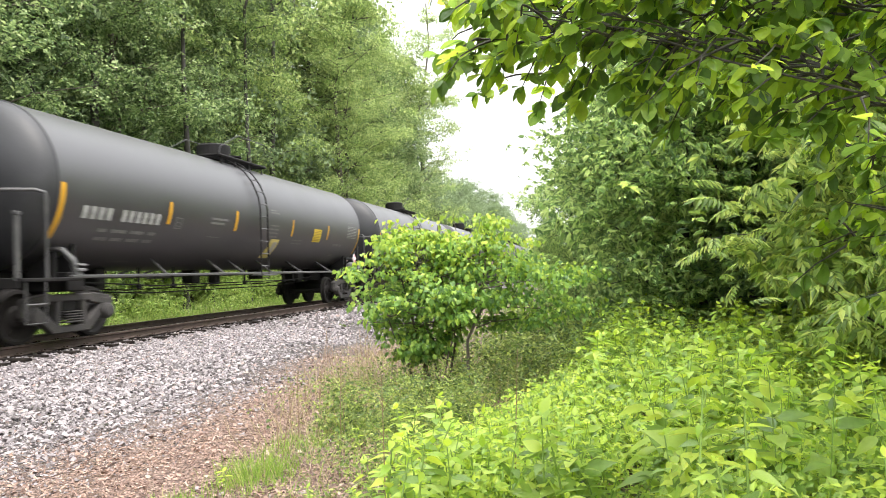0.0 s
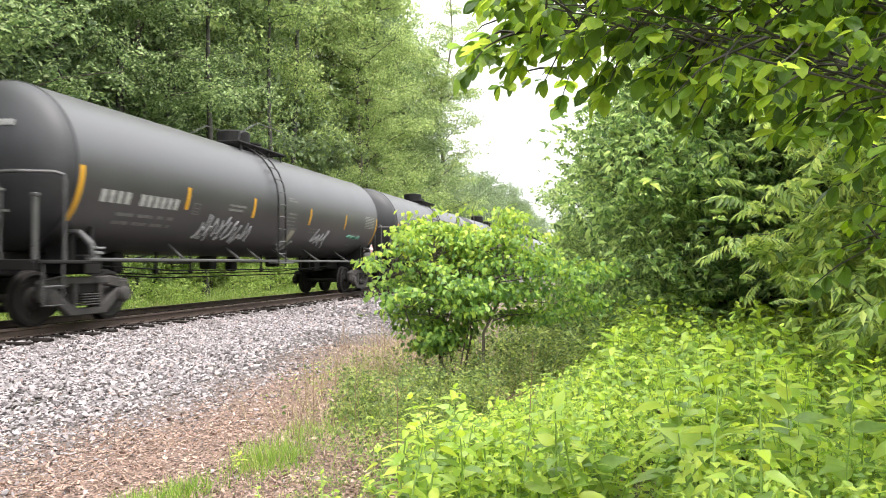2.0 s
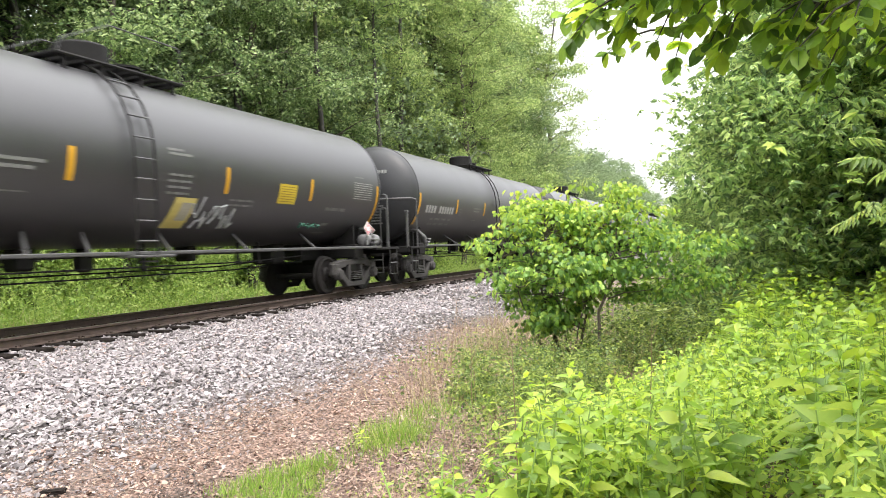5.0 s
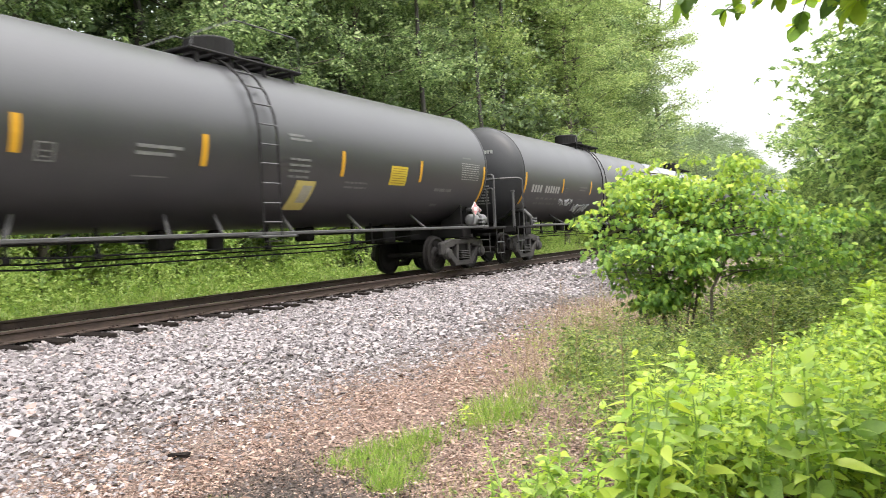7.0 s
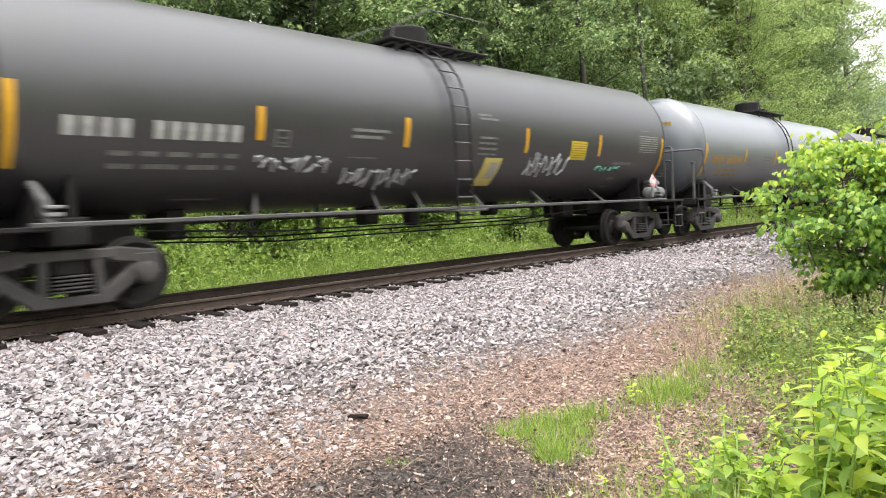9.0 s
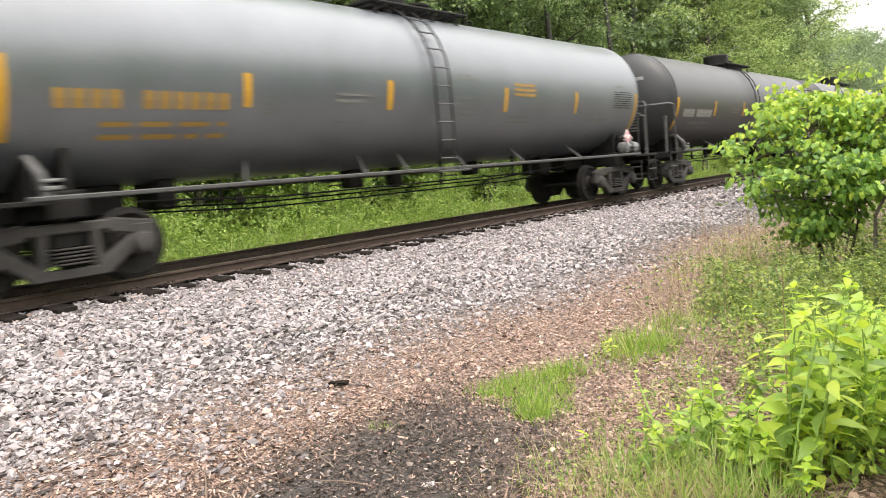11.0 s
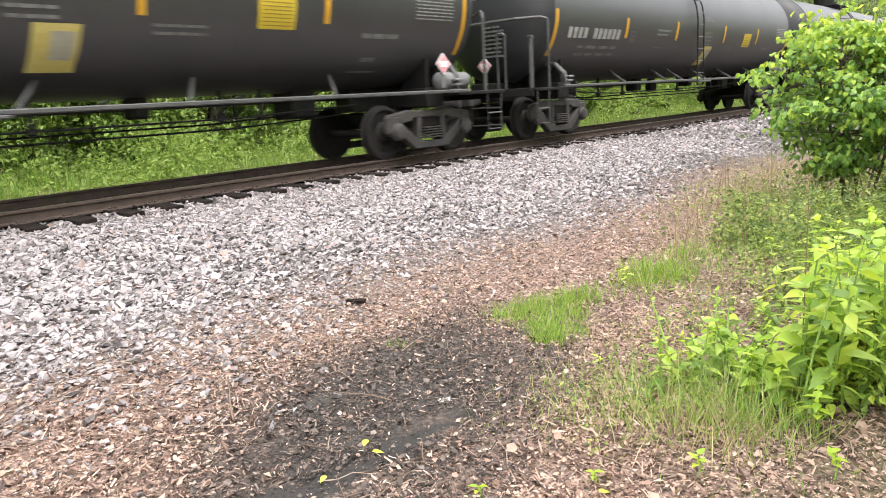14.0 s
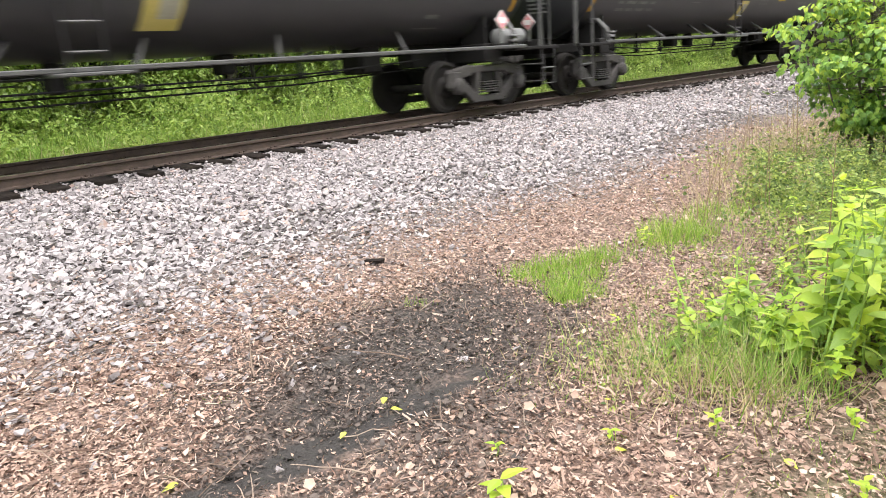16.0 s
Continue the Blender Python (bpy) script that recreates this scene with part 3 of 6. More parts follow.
def pinnate(pairs=6):
    """Slim leaflets in pairs along a drooping stalk, with one at its end."""
    v, f, k = [], [], 0
    slim = DIAMOND[0] * np.array([0.7, 1, 1])
    spots = [(0.12 + 0.8 * i / pairs, d * (1.15 - 0.06 * i)) for i in range(pairs) for d in (-1, 1)] + [(0.86, 0.0)]
    for y, a in spots:
        c, s = math.cos(a), math.sin(a)
        q = slim * (0.34 - 0.1 * abs(y - 0.45))
        p = np.stack([q[:, 0] * c + q[:, 1] * s, y - q[:, 0] * s + q[:, 1] * c, q[:, 2]], 1)
        p[:, 2] += 0.1 * y - 0.5 * p[:, 1] ** 2 - 0.5 * np.abs(p[:, 0])
        v.append(p)
        f.append(DIAMOND[1] + k)
        k += len(p)
    return np.concatenate(v), np.concatenate(f)


LEAF_PINNATE = pinnate()
LEAF_PINNATE = (LEAF_PINNATE[0] * 1.9, LEAF_PINNATE[1])
BLADE = (np.array([(-0.5, 0, 0), (0.5, 0, 0), (-0.35, 0.1, 0.5), (0.35, 0.1, 0.5), (0, 0.38, 1.0)], float), np.array([(0, 1, 3), (0, 3, 2), (2, 3, 4)]))


def spray(seed, count, radius):
    """A twig's worth of small leaves."""
    rng = np.random.default_rng(seed)
    d = rng.normal(size=(count, 3)) * np.array([1, 1, 0.5])
    p = d / np.linalg.norm(d, axis=1)[:, None] * radius * rng.uniform(0.3, 1, (count, 1))
    a = np.arctan2(-p[:, 0], p[:, 1]) + rng.normal(0, 0.5, count)
    v, f = scattered(DIAMOND, p, turns(a, rng.normal(-0.35, 0.35, count), rng.normal(0, 0.4, count)), rng.uniform(0.75, 1.25, count) * 0.62)
    return v, f


def tube(points, radii, sides=6):
    """Verts and quads of a tapered limb."""
    pts = np.asarray(points, float)
    v, f = [], []
    for i, (p, r) in enumerate(zip(pts, radii)):
        d = pts[min(i + 1, len(pts) - 1)] - pts[max(i - 1, 0)]
        d = d / (np.linalg.norm(d) + 1e-9)
        u = np.cross(d, (0.3, 0.9, 0.1) if abs(d[2]) > 0.6 else (0, 0, 1.0))
        u /= np.linalg.norm(u)
        w = np.cross(d, u)
        for k in range(sides):
            t = 2 * np.pi * k / sides
            v.append(p + r * (np.cos(t) * u + np.sin(t) * w))
    for i in range(len(pts) - 1):
        for k in range(sides):
            a, c = i * sides + k, i * sides + (k + 1) % sides
            f.append((a, c, c + sides, a + sides))
    return np.array(v), np.array(f)


def bent(rng, a, b, sag=0.0, wob=0.06, n=6):
    """A slightly crooked line from a to b."""
    a, b = np.asarray(a, float), np.asarray(b, float)
    t = np.linspace(0, 1, n)[:, None]
    p = a + (b - a) * t
    p[1:-1] += rng.normal(0, wob * np.linalg.norm(b - a) / n ** 0.5, (n - 2, 3))
    p[:, 2] += sag * np.sin(np.pi * t[:, 0])
    return p


def make_tree(seed, height, crown_r, low, n_sprays, leaf_size, mat_leaf, mat_bark, trunk_r, label, leaf_shapes=None, limbs=16, name="tree", lean=0.0):
    """A tree: tapered trunk, limbs and a crown of many leaf sprays with gaps between the limbs."""
    rng = np.random.default_rng(seed)
    root = tagged(new(name), label, "tree")
    top = np.array([rng.normal(0, 0.04) * height + lean, rng.normal(0, 0.04) * height, height])
    tk = bent(rng, (0, 0, -0.3), top, 0, 0.03, 8)
    wood = [tube(tk, np.linspace(trunk_r, trunk_r * 0.18, 8), 8)]
    tips = []
    for i in range(limbs):
        h = low + (0.97 - low) * (i + rng.uniform(0, 1)) / limbs
        j = h * 7
        k = min(int(j), 6)
        start = tk[k] + (tk[k + 1] - tk[k]) * (j - k)
        a = i * 2.4 + rng.normal(0, 0.4)
        shape = math.sin(math.pi * min(1.0, 0.18 + 0.86 * (h - low) / (1 - low))) ** 0.7
        r = crown_r * max(0.18, shape) * rng.uniform(0.7, 1.15)
        end = start + np.array([math.cos(a) * r, math.sin(a) * r, r * rng.uniform(0.05, 0.7)])
        lp = bent(rng, start, end, 0.06 * r, 0.06, 5)
        wood.append(tube(lp, np.linspace(trunk_r * 0.32 * (1.1 - h * 0.6), trunk_r * 0.05, 5), 5))
        tips.append((lp, r))
        for _ in range(2):
            q = lp[rng.integers(1, 4)]
            b = a + rng.choice([-1, 1]) * rng.uniform(0.5, 1.2)
            e2 = q + np.array([math.cos(b) * r * 0.5, math.sin(b) * r * 0.5, r * rng.uniform(-0.1, 0.35)])
            l2 = bent(rng, q, e2, 0.03 * r, 0.06, 4)
            wood.append(tube(l2, np.linspace(trunk_r * 0.13, trunk_r * 0.03, 4), 4))
            tips.append((l2, r * 0.6))
    v, f = merged(wood)
    under(new("trunk", fast_mesh("trunk", v, f, mat_bark, True)), root)
    w = np.array([t[1] for t in tips])
    pick = rng.choice(len(tips), n_sprays, p=w / w.sum())
    along = rng.uniform(0.25, 1.05, n_sprays)
    base = np.array([tips[i][0][-1] * s + tips[i][0][0] * (1 - s) for i, s in zip(pick, along)])
    hub = base + rng.normal(0, 1, (n_sprays, 3)) * (0.13 * w[pick] + 0.1)[:, None] * np.array([1, 1, 0.6])
    # the sprays gather in clumps with gaps between them
    core = hub[rng.integers(0, max(1, n_sprays // 11), n_sprays)]
    loose = rng.uniform(0, 1, n_sprays) < 0.25
    pos = np.where(loose[:, None], hub, core + rng.normal(0, 1, (n_sprays, 3)) * leaf_size * np.array([1.9, 1.9, 0.95]))
    pos[:, 2] = np.maximum(pos[:, 2], 0.15)
    shapes = leaf_shapes or [spray(seed * 7 + i, 9, 1.0) for i in range(3)]
    out = []
    for i, s in enumerate(shapes):
        sel = np.arange(i, n_sprays, len(shapes))
        out.append(scattered(s, pos[sel], random_turns(rng, len(sel), 0.35), leaf_size * rng.uniform(0.7, 1.3, len(sel))))
    v, f = merged(out)
    under(new("crown", fast_mesh("crown", v, f, mat_leaf)), root)
    return root


# ---- the train ----
CAR, TC, AXLE, WHEEL_R = 18.15, 14.1, 0.89, 0.457
TANK_R, TANK_Z, SHELL, HEAD = 1.48, 2.71, 7.75, 0.6


# how far the train runs behind (+) or ahead (-) of its mean course, and where cars of other lengths sit in it
LAG_T = (0, 0.5, 1, 1.5, 2, 2.5, 3, 3.5, 4, 6.5, 7, 7.5, 8, 10.5, 11, 11.5, 12, 12.5, 13, 13.5, 14, 14.5, 15, 15.5, 16)
LAG = (-0.02, 0.36, -0.02, -0.01, 0.05, 0.08, 0.27, 0.0, 0.06, 0.05, -0.12, 0.11, 0.05, 0.0, -0.41, -0.46, -0.5, -0.26, -0.22, -0.55, -0.56, -0.22, -0.2, -0.05, -0.41)
LONGER = {5: 0.1, 6: 0.2}


def train_s(t):
    """Where the middle of the first car is along the track."""
    return 18.70 - 9.2628 * t + 0.046537 * t ** 2 - 0.0012739 * t ** 3 + float(np.interp(t, LAG_T, LAG))


def on_tank(y, z, lift=0.006, side=1):
    """A point on the tank's shell at that length and height."""
    s = max(-1.0, min(1.0, (z - TANK_Z) / TANK_R))
    a = math.asin(s)
    return Vector((side * (TANK_R + lift) * math.cos(a), y, TANK_Z + (TANK_R + lift) * math.sin(a)))


def patch(bm, y0, y1, z0, z1, side=1, skew=0.0, lift=0.006):
    """A thin painted patch that follows the shell."""
    k = max(2, int((z1 - z0) / 0.12) + 1)
    rows = []
    for i in range(k + 1):
        z = z0 + (z1 - z0) * i / k
        d = skew * i / k
        rows.append((bm.verts.new(on_tank(y0 + d, z, lift, side)), bm.verts.new(on_tank(y1 + d, z, lift, side))))
    for a, c in zip(rows, rows[1:]):
        bm.faces.new((a[0], a[1], c[1], c[0]))
    return bm


def bars(rng, bm, y0, y1, z0, h, side, lo=0.08, hi=0.2, gap=0.03):
    """A line of writing that cannot be read: plain bars."""
    y = y0
    while y < y1 - lo * 0.5:
        w = min(rng.uniform(lo, hi), y1 - y)
        patch(bm, y, y + w, z0, z0 + h, side)
        y += w + gap
    return bm


def build_truck(parent, y):
    tr = under(new("truck"), parent)
    tr.location = (0, y, 0)
    for side in (1, -1):
        bm = bmesh.new()
        x0, x1 = (0.93, 1.1) if side > 0 else (-1.1, -0.93)
        # arched top chord, dropped bottom chord, diagonals, columns and axle boxes
        chords = [(-1.02, 0.66, -0.5, 0.74, 0.19), (-0.55, 0.75, 0.55, 0.75, 0.13), (0.5, 0.74, 1.02, 0.66, 0.19), (-0.84, 0.56, -0.4, 0.22, 0.18), (0.84, 0.56, 0.4, 0.22, 0.18), (-0.46, 0.2, 0.46, 0.2, 0.13), (-0.34, 0.2, -0.3, 0.72, 0.11), (0.34, 0.2, 0.3, 0.72, 0.11)]
        for ya, za, yb, zb, w in chords:
            ln, an = math.hypot(yb - ya, zb - za), math.atan2(zb - za, yb - ya)
            box(bm, x0, x1, -ln / 2 - 0.02, ln / 2 + 0.02, -w / 2, w / 2, 0.02, Matrix.Translation((0, (ya + yb) / 2, (za + zb) / 2)) @ Matrix.Rotation(an, 4, "X"))
        for s in (-1, 1):
            box(bm, x0 - 0.01, x1 + 0.015, *sorted((s * 0.74, s * 1.1)), 0.4, 0.77, 0.06)
        part("side_frame", bm, M_TRUCK, tr, "dusty cast steel side frame")
        bm = bmesh.new()
        for k in range(5):
            turned(bm, [(-0.012, 0.1), (0.012, 0.1)], 10, Matrix.Translation((side * 1.03, 0, 0.32 + 0.045 * k)) @ Matrix.Rotation(radians(90), 4, "Y"))
            box(bm, side * 1.03 - 0.11, side * 1.03 + 0.11, -0.22, 0.22, 0.31 + 0.045 * k, 0.335 + 0.045 * k, 0.008)
        part("spring_nest", bm, M_TRUCK, tr)
        for s in (-1, 1):
            bm = bmesh.new()
            turned(bm, [(-0.06, 0.15), (0.03, 0.15), (0.05, 0.13), (0.08, 0.12), (0.095, 0.08), (0.1, 0.03)], 18, Matrix.Translation((side * 1.11, s * 0.89, 0.47)) @ Matrix.Rotation(0 if side > 0 else math.pi, 4, "Z"))
            part("bearing_cap", bm, M_TRUCK, tr)
    bm = bmesh.new()
    box(bm, -1.05, 1.05, -0.2, 0.2, 0.5, 0.78, 0.03)
    box(bm, -0.4, 0.4, -0.25, 0.25, 0.7, 0.9, 0.03)
    part("bolster", bm, M_FRAME, tr)
    bm = bmesh.new()
    for s in (-1, 1):
        box(bm, -0.9, 0.9, s * 0.36 - 0.04, s * 0.36 + 0.04, 0.36, 0.46, 0.01)
    part("brake_beam", bm, M_FRAME, tr)
    for s in (-1, 1):
        bm = bmesh.new()
        turned(bm, [(-0.95, 0.07), (0.95, 0.07)], 12)
        for side in (-1, 1):
            prof = [(0.67, 0.09), (0.68, 0.2), (0.66, 0.36), (0.675, 0.44), (0.665, 0.486), (0.695, 0.486), (0.705, 0.459), (0.80, 0.455), (0.81, 0.4), (0.77, 0.35), (0.74, 0.2), (0.79, 0.14), (0.79, 0.07)]
            turned(bm, prof, 36, Matrix.Rotation(0 if side > 0 else math.pi, 4, "Z"))
            for k in range(3):
                a = k * 2.1
                box(bm, side * 0.755 - 0.025, side * 0.755 + 0.025, 0.22, 0.32, -0.02, 0.02, 0.004, Matrix.Rotation(a, 4, "X"))
        part("wheelset", bm, M_WHEEL, tr, smooth=False, at=pose(0, s * AXLE, WHEEL_R))
    return tr


def build_car(name, label, m_tank, m_head, m_mark, mark_kind, seed, graffiti=(), panels=True):
    """A tank car, its middle at the origin of its own space, rail height at z = 0, rolling towards -y."""
    rng = random.Random(seed)
    car = tagged(new(name), label, "tank car", group="cars of the train")
    # tank: shell, and dished heads behind a weld seam
    bm = bmesh.new()
    prof = [(-SHELL, TANK_R - 0.03), (-SHELL, TANK_R)]
    prof += [(-SHELL + 0.5 * k, TANK_R) for k in range(1, int(2 * SHELL / 0.5))]
    prof += [(SHELL, TANK_R), (SHELL, TANK_R - 0.03)]
    turned(bm, prof, 64, Matrix.Translation((0, 0, TANK_Z)) @ Matrix.Rotation(radians(90), 4, "Z"))
    shell = part("tank", bm, m_tank, car, smooth=True)
    shell.data.set_sharp_from_angle(angle=radians(40))
    for s in (-1, 1):
        bm = bmesh.new()
        prof = [(SHELL - 0.02, TANK_R - 0.004), (SHELL + 0.02, TANK_R + 0.012), (SHELL + 0.045, TANK_R + 0.012), (SHELL + 0.06, TANK_R - 0.012)]
        prof += [(SHELL + 0.06 + HEAD * math.cos(radians(a)), (TANK_R - 0.012) * math.sin(radians(a))) for a in (80, 70, 60, 50, 40, 30, 20, 10, 1)]
        turned(bm, prof, 64, Matrix.Translation((0, 0, TANK_Z)) @ Matrix.Rotation(radians(90 if s > 0 else -90), 4, "Z"))
        head = part("tank_head", bm, m_head, car, smooth=True)
        head.data.set_sharp_from_angle(angle=radians(35))
    # under frame: stub sills, draught gear, couplers, end platforms
    for s in (-1, 1):
        bm = bmesh.new()
        box(bm, -0.22, 0.22, *sorted((s * 5.9, s * 8.62)), 0.84, 1.26, 0.02)
        part("stub_sill", bm, M_FRAME, car)
        bm = bmesh.new()
        y0, y1 = sorted((s * 8.62, s * 9.05))
        box(bm, -0.09, 0.09, y0, y1, 0.82, 0.98, 0.03)
        box(bm, -0.16, 0.16, *sorted((s * 8.88, s * 9.07)), 0.76, 1.04, 0.05)
        part("coupler", bm, M_TRUCK, car)
        bm = bmesh.new()
        box(bm, -1.5, 1.5, *sorted((s * 8.3, s * 8.68)), 1.06, 1.1, 0.008)
        box(bm, -1.5, 1.5, *sorted((s * 8.64, s * 8.7)), 0.94, 1.11, 0.01)
        for side in (-1, 1):
            box(bm, *sorted((side * 1.1, side * 1.56)), *sorted((s * 7.3, s * 8.68)), 1.04, 1.1, 0.01)
        part("end_platform", bm, M_FRAME, car)
        bm = bmesh.new()
        box(bm, -1.2, 1.2, *sorted((s * 6.85, s * 7.3)), 0.86, 1.2, 0.02)
        for side in (-1, 1):
            box(bm, *sorted((side * 0.5, side * 1.1)), *sorted((s * 6.95, s * 7.03)), 1.05, 1.7, 0.0)
            box(bm, *sorted((side * 0.5, side * 1.05)), *sorted((s * 7.35, s * 7.43)), 1.05, 1.65, 0.0)
        part("saddle", bm, M_FRAME, car)
        # handrail round the end
        bm = bmesh.new()
        yy = s * 8.12
        pipe(bm, [(1.52, yy, 1.06), (1.52, yy, 2.4), (1.5, yy + s * 0.02, 2.48), (1.4, yy + s * 0.1, 2.52), (1.0, yy + s * 0.4, 2.51), (-1.0, yy + s * 0.4, 2.51), (-1.4, yy + s * 0.1, 2.52), (-1.5, yy + s * 0.02, 2.48), (-1.52, yy, 2.4), (-1.52, yy, 1.06)], 0.03, 8)
        part("end_handrail", bm, M_RAILING, car, "bent steel pipe handrail")
        # inner grab posts and the crossover step by the coupler
        for side in (-1, 1) if s < 0 else ():
            bm = bmesh.new()
            pipe(bm, [(side * 0.6, s * 8.66, 1.06), (side * 0.6, s * 8.66, 2.2), (side * 0.64, s * 8.66, 2.24), (side * 0.76, s * 8.66, 2.24), (side * 0.8, s * 8.66, 2.2), (side * 0.8, s * 8.66, 1.06)], 0.028, 6)
            part("grab_post", bm, M_RAILING, car)
        if s < 0:
            bm = bmesh.new()
            pipe(bm, [(0.65, -8.68, 1.0), (0.65, -8.68, 0.38), (-0.15, -8.68, 0.36), (-0.15, -8.68, 1.0)], 0.02, 6)
            pipe(bm, [(0.65, -8.68, 0.74), (-0.15, -8.68, 0.74)], 0.02, 6)
            part("crossover_step", bm, M_RAILING, car)
        for side in (-1, 1):
            if s < 0:
                bm = bmesh.new()
                pipe(bm, [(side * 1.45, s * 8.66, 1.06), (side * 1.45, s * 8.66, 2.1)], 0.045, 8)
                box(bm, side * 1.45 - 0.05, side * 1.45 + 0.05, s * 8.66 - 0.05, s * 8.66 + 0.05, 2.08, 2.14, 0.01)
                part("corner_post", bm, M_RAILING, car)
            # sill steps below the platform
            bm = bmesh.new()
            y0 = s * 8.58
            w = -s * 0.42
            pipe(bm, [(side * 1.53, y0, 1.06), (side * 1.53, y0, 0.38), (side * 1.53, y0 + w, 0.38), (side * 1.53, y0 + w, 1.06)], 0.018, 6)
            pipe(bm, [(side * 1.53, y0, 0.68), (side * 1.53, y0 + w, 0.68)], 0.018, 6)
            part("sill_step", bm, M_RAILING, car, "worn steel step stirrup")
            bm = bmesh.new()
            pipe(bm, [on_tank(s * 7.4, 1.58, -0.02, side), Vector((side * 1.24, s * 7.45, 1.58)), Vector((side * 1.42, s * 7.4, 1.38)), Vector((side * 1.48, s * 7.36, 1.08))], [0.05, 0.05, 0.06, 0.075], 8)
            strut = part("end_strut", bm, M_RAILING, car, "grey curved bolster strut")
            bm = bmesh.new()
            box(bm, *sorted((side * 1.4, side * 1.56)), s * 7.34 - 0.09, s * 7.34 + 0.09, 1.2, 1.25, 0.01)
            box(bm, *sorted((side * 1.4, side * 1.57)), s * 7.33 - 0.1, s * 7.33 + 0.1, 1.29, 1.33, 0.01)
            tagged(part("strut_band", bm, M_AIR, strut), kind="stuff")
    # long side sills with braces up to the tank
    for side in (-1, 1):
        bm = bmesh.new()
        box(bm, *sorted((side * 1.50, side * 1.58)), -7.6, 7.6, 1.08, 1.14, 0.012)
        part("side_sill", bm, M_RAILING, car, "long grey steel side rail")
        for y in (-4.8, -2.5, -1.5, 0.1, 2.1, 4.5):
            bm = bmesh.new()
            pipe(bm, [on_tank(y + 0.5, 1.46, 0.0, side), Vector((side * 1.53, y, 1.11))], 0.028, 6)
            part("sill_brace", bm, M_RAILING, car)
        # ladder over the side
        lad = under(new("ladder"), car)
        lad.location = (0, -0.45, 0)
        for y in (-0.21, 0.21):
            bm = bmesh.new()
            pipe(bm, [Vector((side * 1.58, y, 0.95)), Vector((side * 1.58, y, 2.6))] + [on_tank(y, z, 0.1, side) for z in (2.8, 3.1, 3.45, 3.72, 3.95, 4.08)], 0.02, 6)
            part("stile", bm, M_FRAME, lad)
        for z in (0.98, 1.3, 1.62, 1.95, 2.28, 2.6, 2.92, 3.24, 3.54, 3.8):
            bm = bmesh.new()
            p = on_tank(0, z, 0.1, side) if z > 2.71 else Vector((side * 1.58, 0, z))
            pipe(bm, [(p.x, -0.21, p.z), (p.x, 0.21, p.z)], 0.016, 6)
            part("rung", bm, M_RAILING, lad)
        bm = bmesh.new()
        box(bm, *sorted((side * 1.4, side * 1.72)), -0.85, 0.0, 1.04, 1.08, 0.01)
        part("ladder_step", bm, M_RAILING, car)
    # top platform with guard rails, manway housing and valves
    bm = bmesh.new()
    pipe(bm, [(0.79, -1.35, 4.2), (0.79, 1.35, 4.2), (-0.79, 1.35, 4.2), (-0.79, -1.35, 4.2), (0.79, -1.33, 4.2)], 0.03, 6)
    platform = part("top_platform", bm, M_FRAME, car, "steel grating walkway on the tank")
    for k in range(9):
        bm = bmesh.new()
        box(bm, -0.79, 0.79, -1.3 + 0.3 * k, -1.1 + 0.3 * k, 4.2, 4.225)
        part("slat", bm, M_FRAME, platform)
    for sx in (-0.74, 0.74):
        for sy in (-1.15, -0.4, 0.4, 1.15):
            bm = bmesh.new()
            box(bm, sx - 0.02, sx + 0.02, sy - 0.03, sy + 0.03, 3.95, 4.2)
            part("platform_leg", bm, M_FRAME, platform)
    bm = bmesh.new()
    turned(bm, [(-0.28, 0.45), (0.2, 0.45), (0.24, 0.4), (0.27, 0.2)], 24, Matrix.Translation((0, -0.2, 4.42)) @ Matrix.Rotation(radians(-90), 4, "Y"))
    part("valve_housing", bm, M_FRAME, car)
    bm = bmesh.new()
    turned(bm, [(-0.2, 0.3), (0.08, 0.3), (0.1, 0.33), (0.14, 0.33), (0.15, 0.1)], 20, Matrix.Translation((0, 0.72, 4.34)) @ Matrix.Rotation(radians(-90), 4, "Y"))
    part("manway", bm, M_FRAME, car)
    for side in (-1, 1):
        bm = bmesh.new()
        pipe(bm, [(side * 0.78, 1.3, 4.2), (side * 0.78, 1.3, 4.82), (side * 0.78, 1.24, 4.86), (side * 0.78, -0.3, 4.86), (side * 0.78, -1.24, 4.42), (side * 0.78, -1.3, 4.2)], 0.012, 6)
        part("guard_rail", bm, M_RAILING, car)
    # brake gear under the tank
    for q in ((-0.15, 0.2, -1.65, -1.3, 0.9, 1.26), (-0.2, 0.2, 2.0, 2.25, 0.95, 1.26), (-0.3, 0.3, 4.6, 5.1, 0.8, 1.3), (-0.4, 0.4, -5.5, -5.2, 0.85, 1.3)):
        bm = bmesh.new()
        box(bm, *q, 0.04)
        part("brake_valve", bm, M_FRAME, car)
    for x, z in ((0.45, 0.88), (-0.4, 0.8), (0.1, 0.72)):
        bm = bmesh.new()
        pipe(bm, [(x, -5.9, z + 0.12), (x, -3.5, z), (x, 3.5, z), (x, 5.9, z + 0.1)], 0.016, 6)
        part("brake_rod", bm, M_FRAME, car)
    for y in (-4.2, -2.9, 0.6, 3.2, 3.9):
        bm = bmesh.new()
        box(bm, 0.4, 0.45, y - 0.03, y + 0.03, 0.84, 1.3, 0.008)
        box(bm, 0.38, 0.48, y - 0.06, y + 0.06, 0.83, 0.91, 0.015)
        part("rod_hanger", bm, M_FRAME, car)
    bm = bmesh.new()
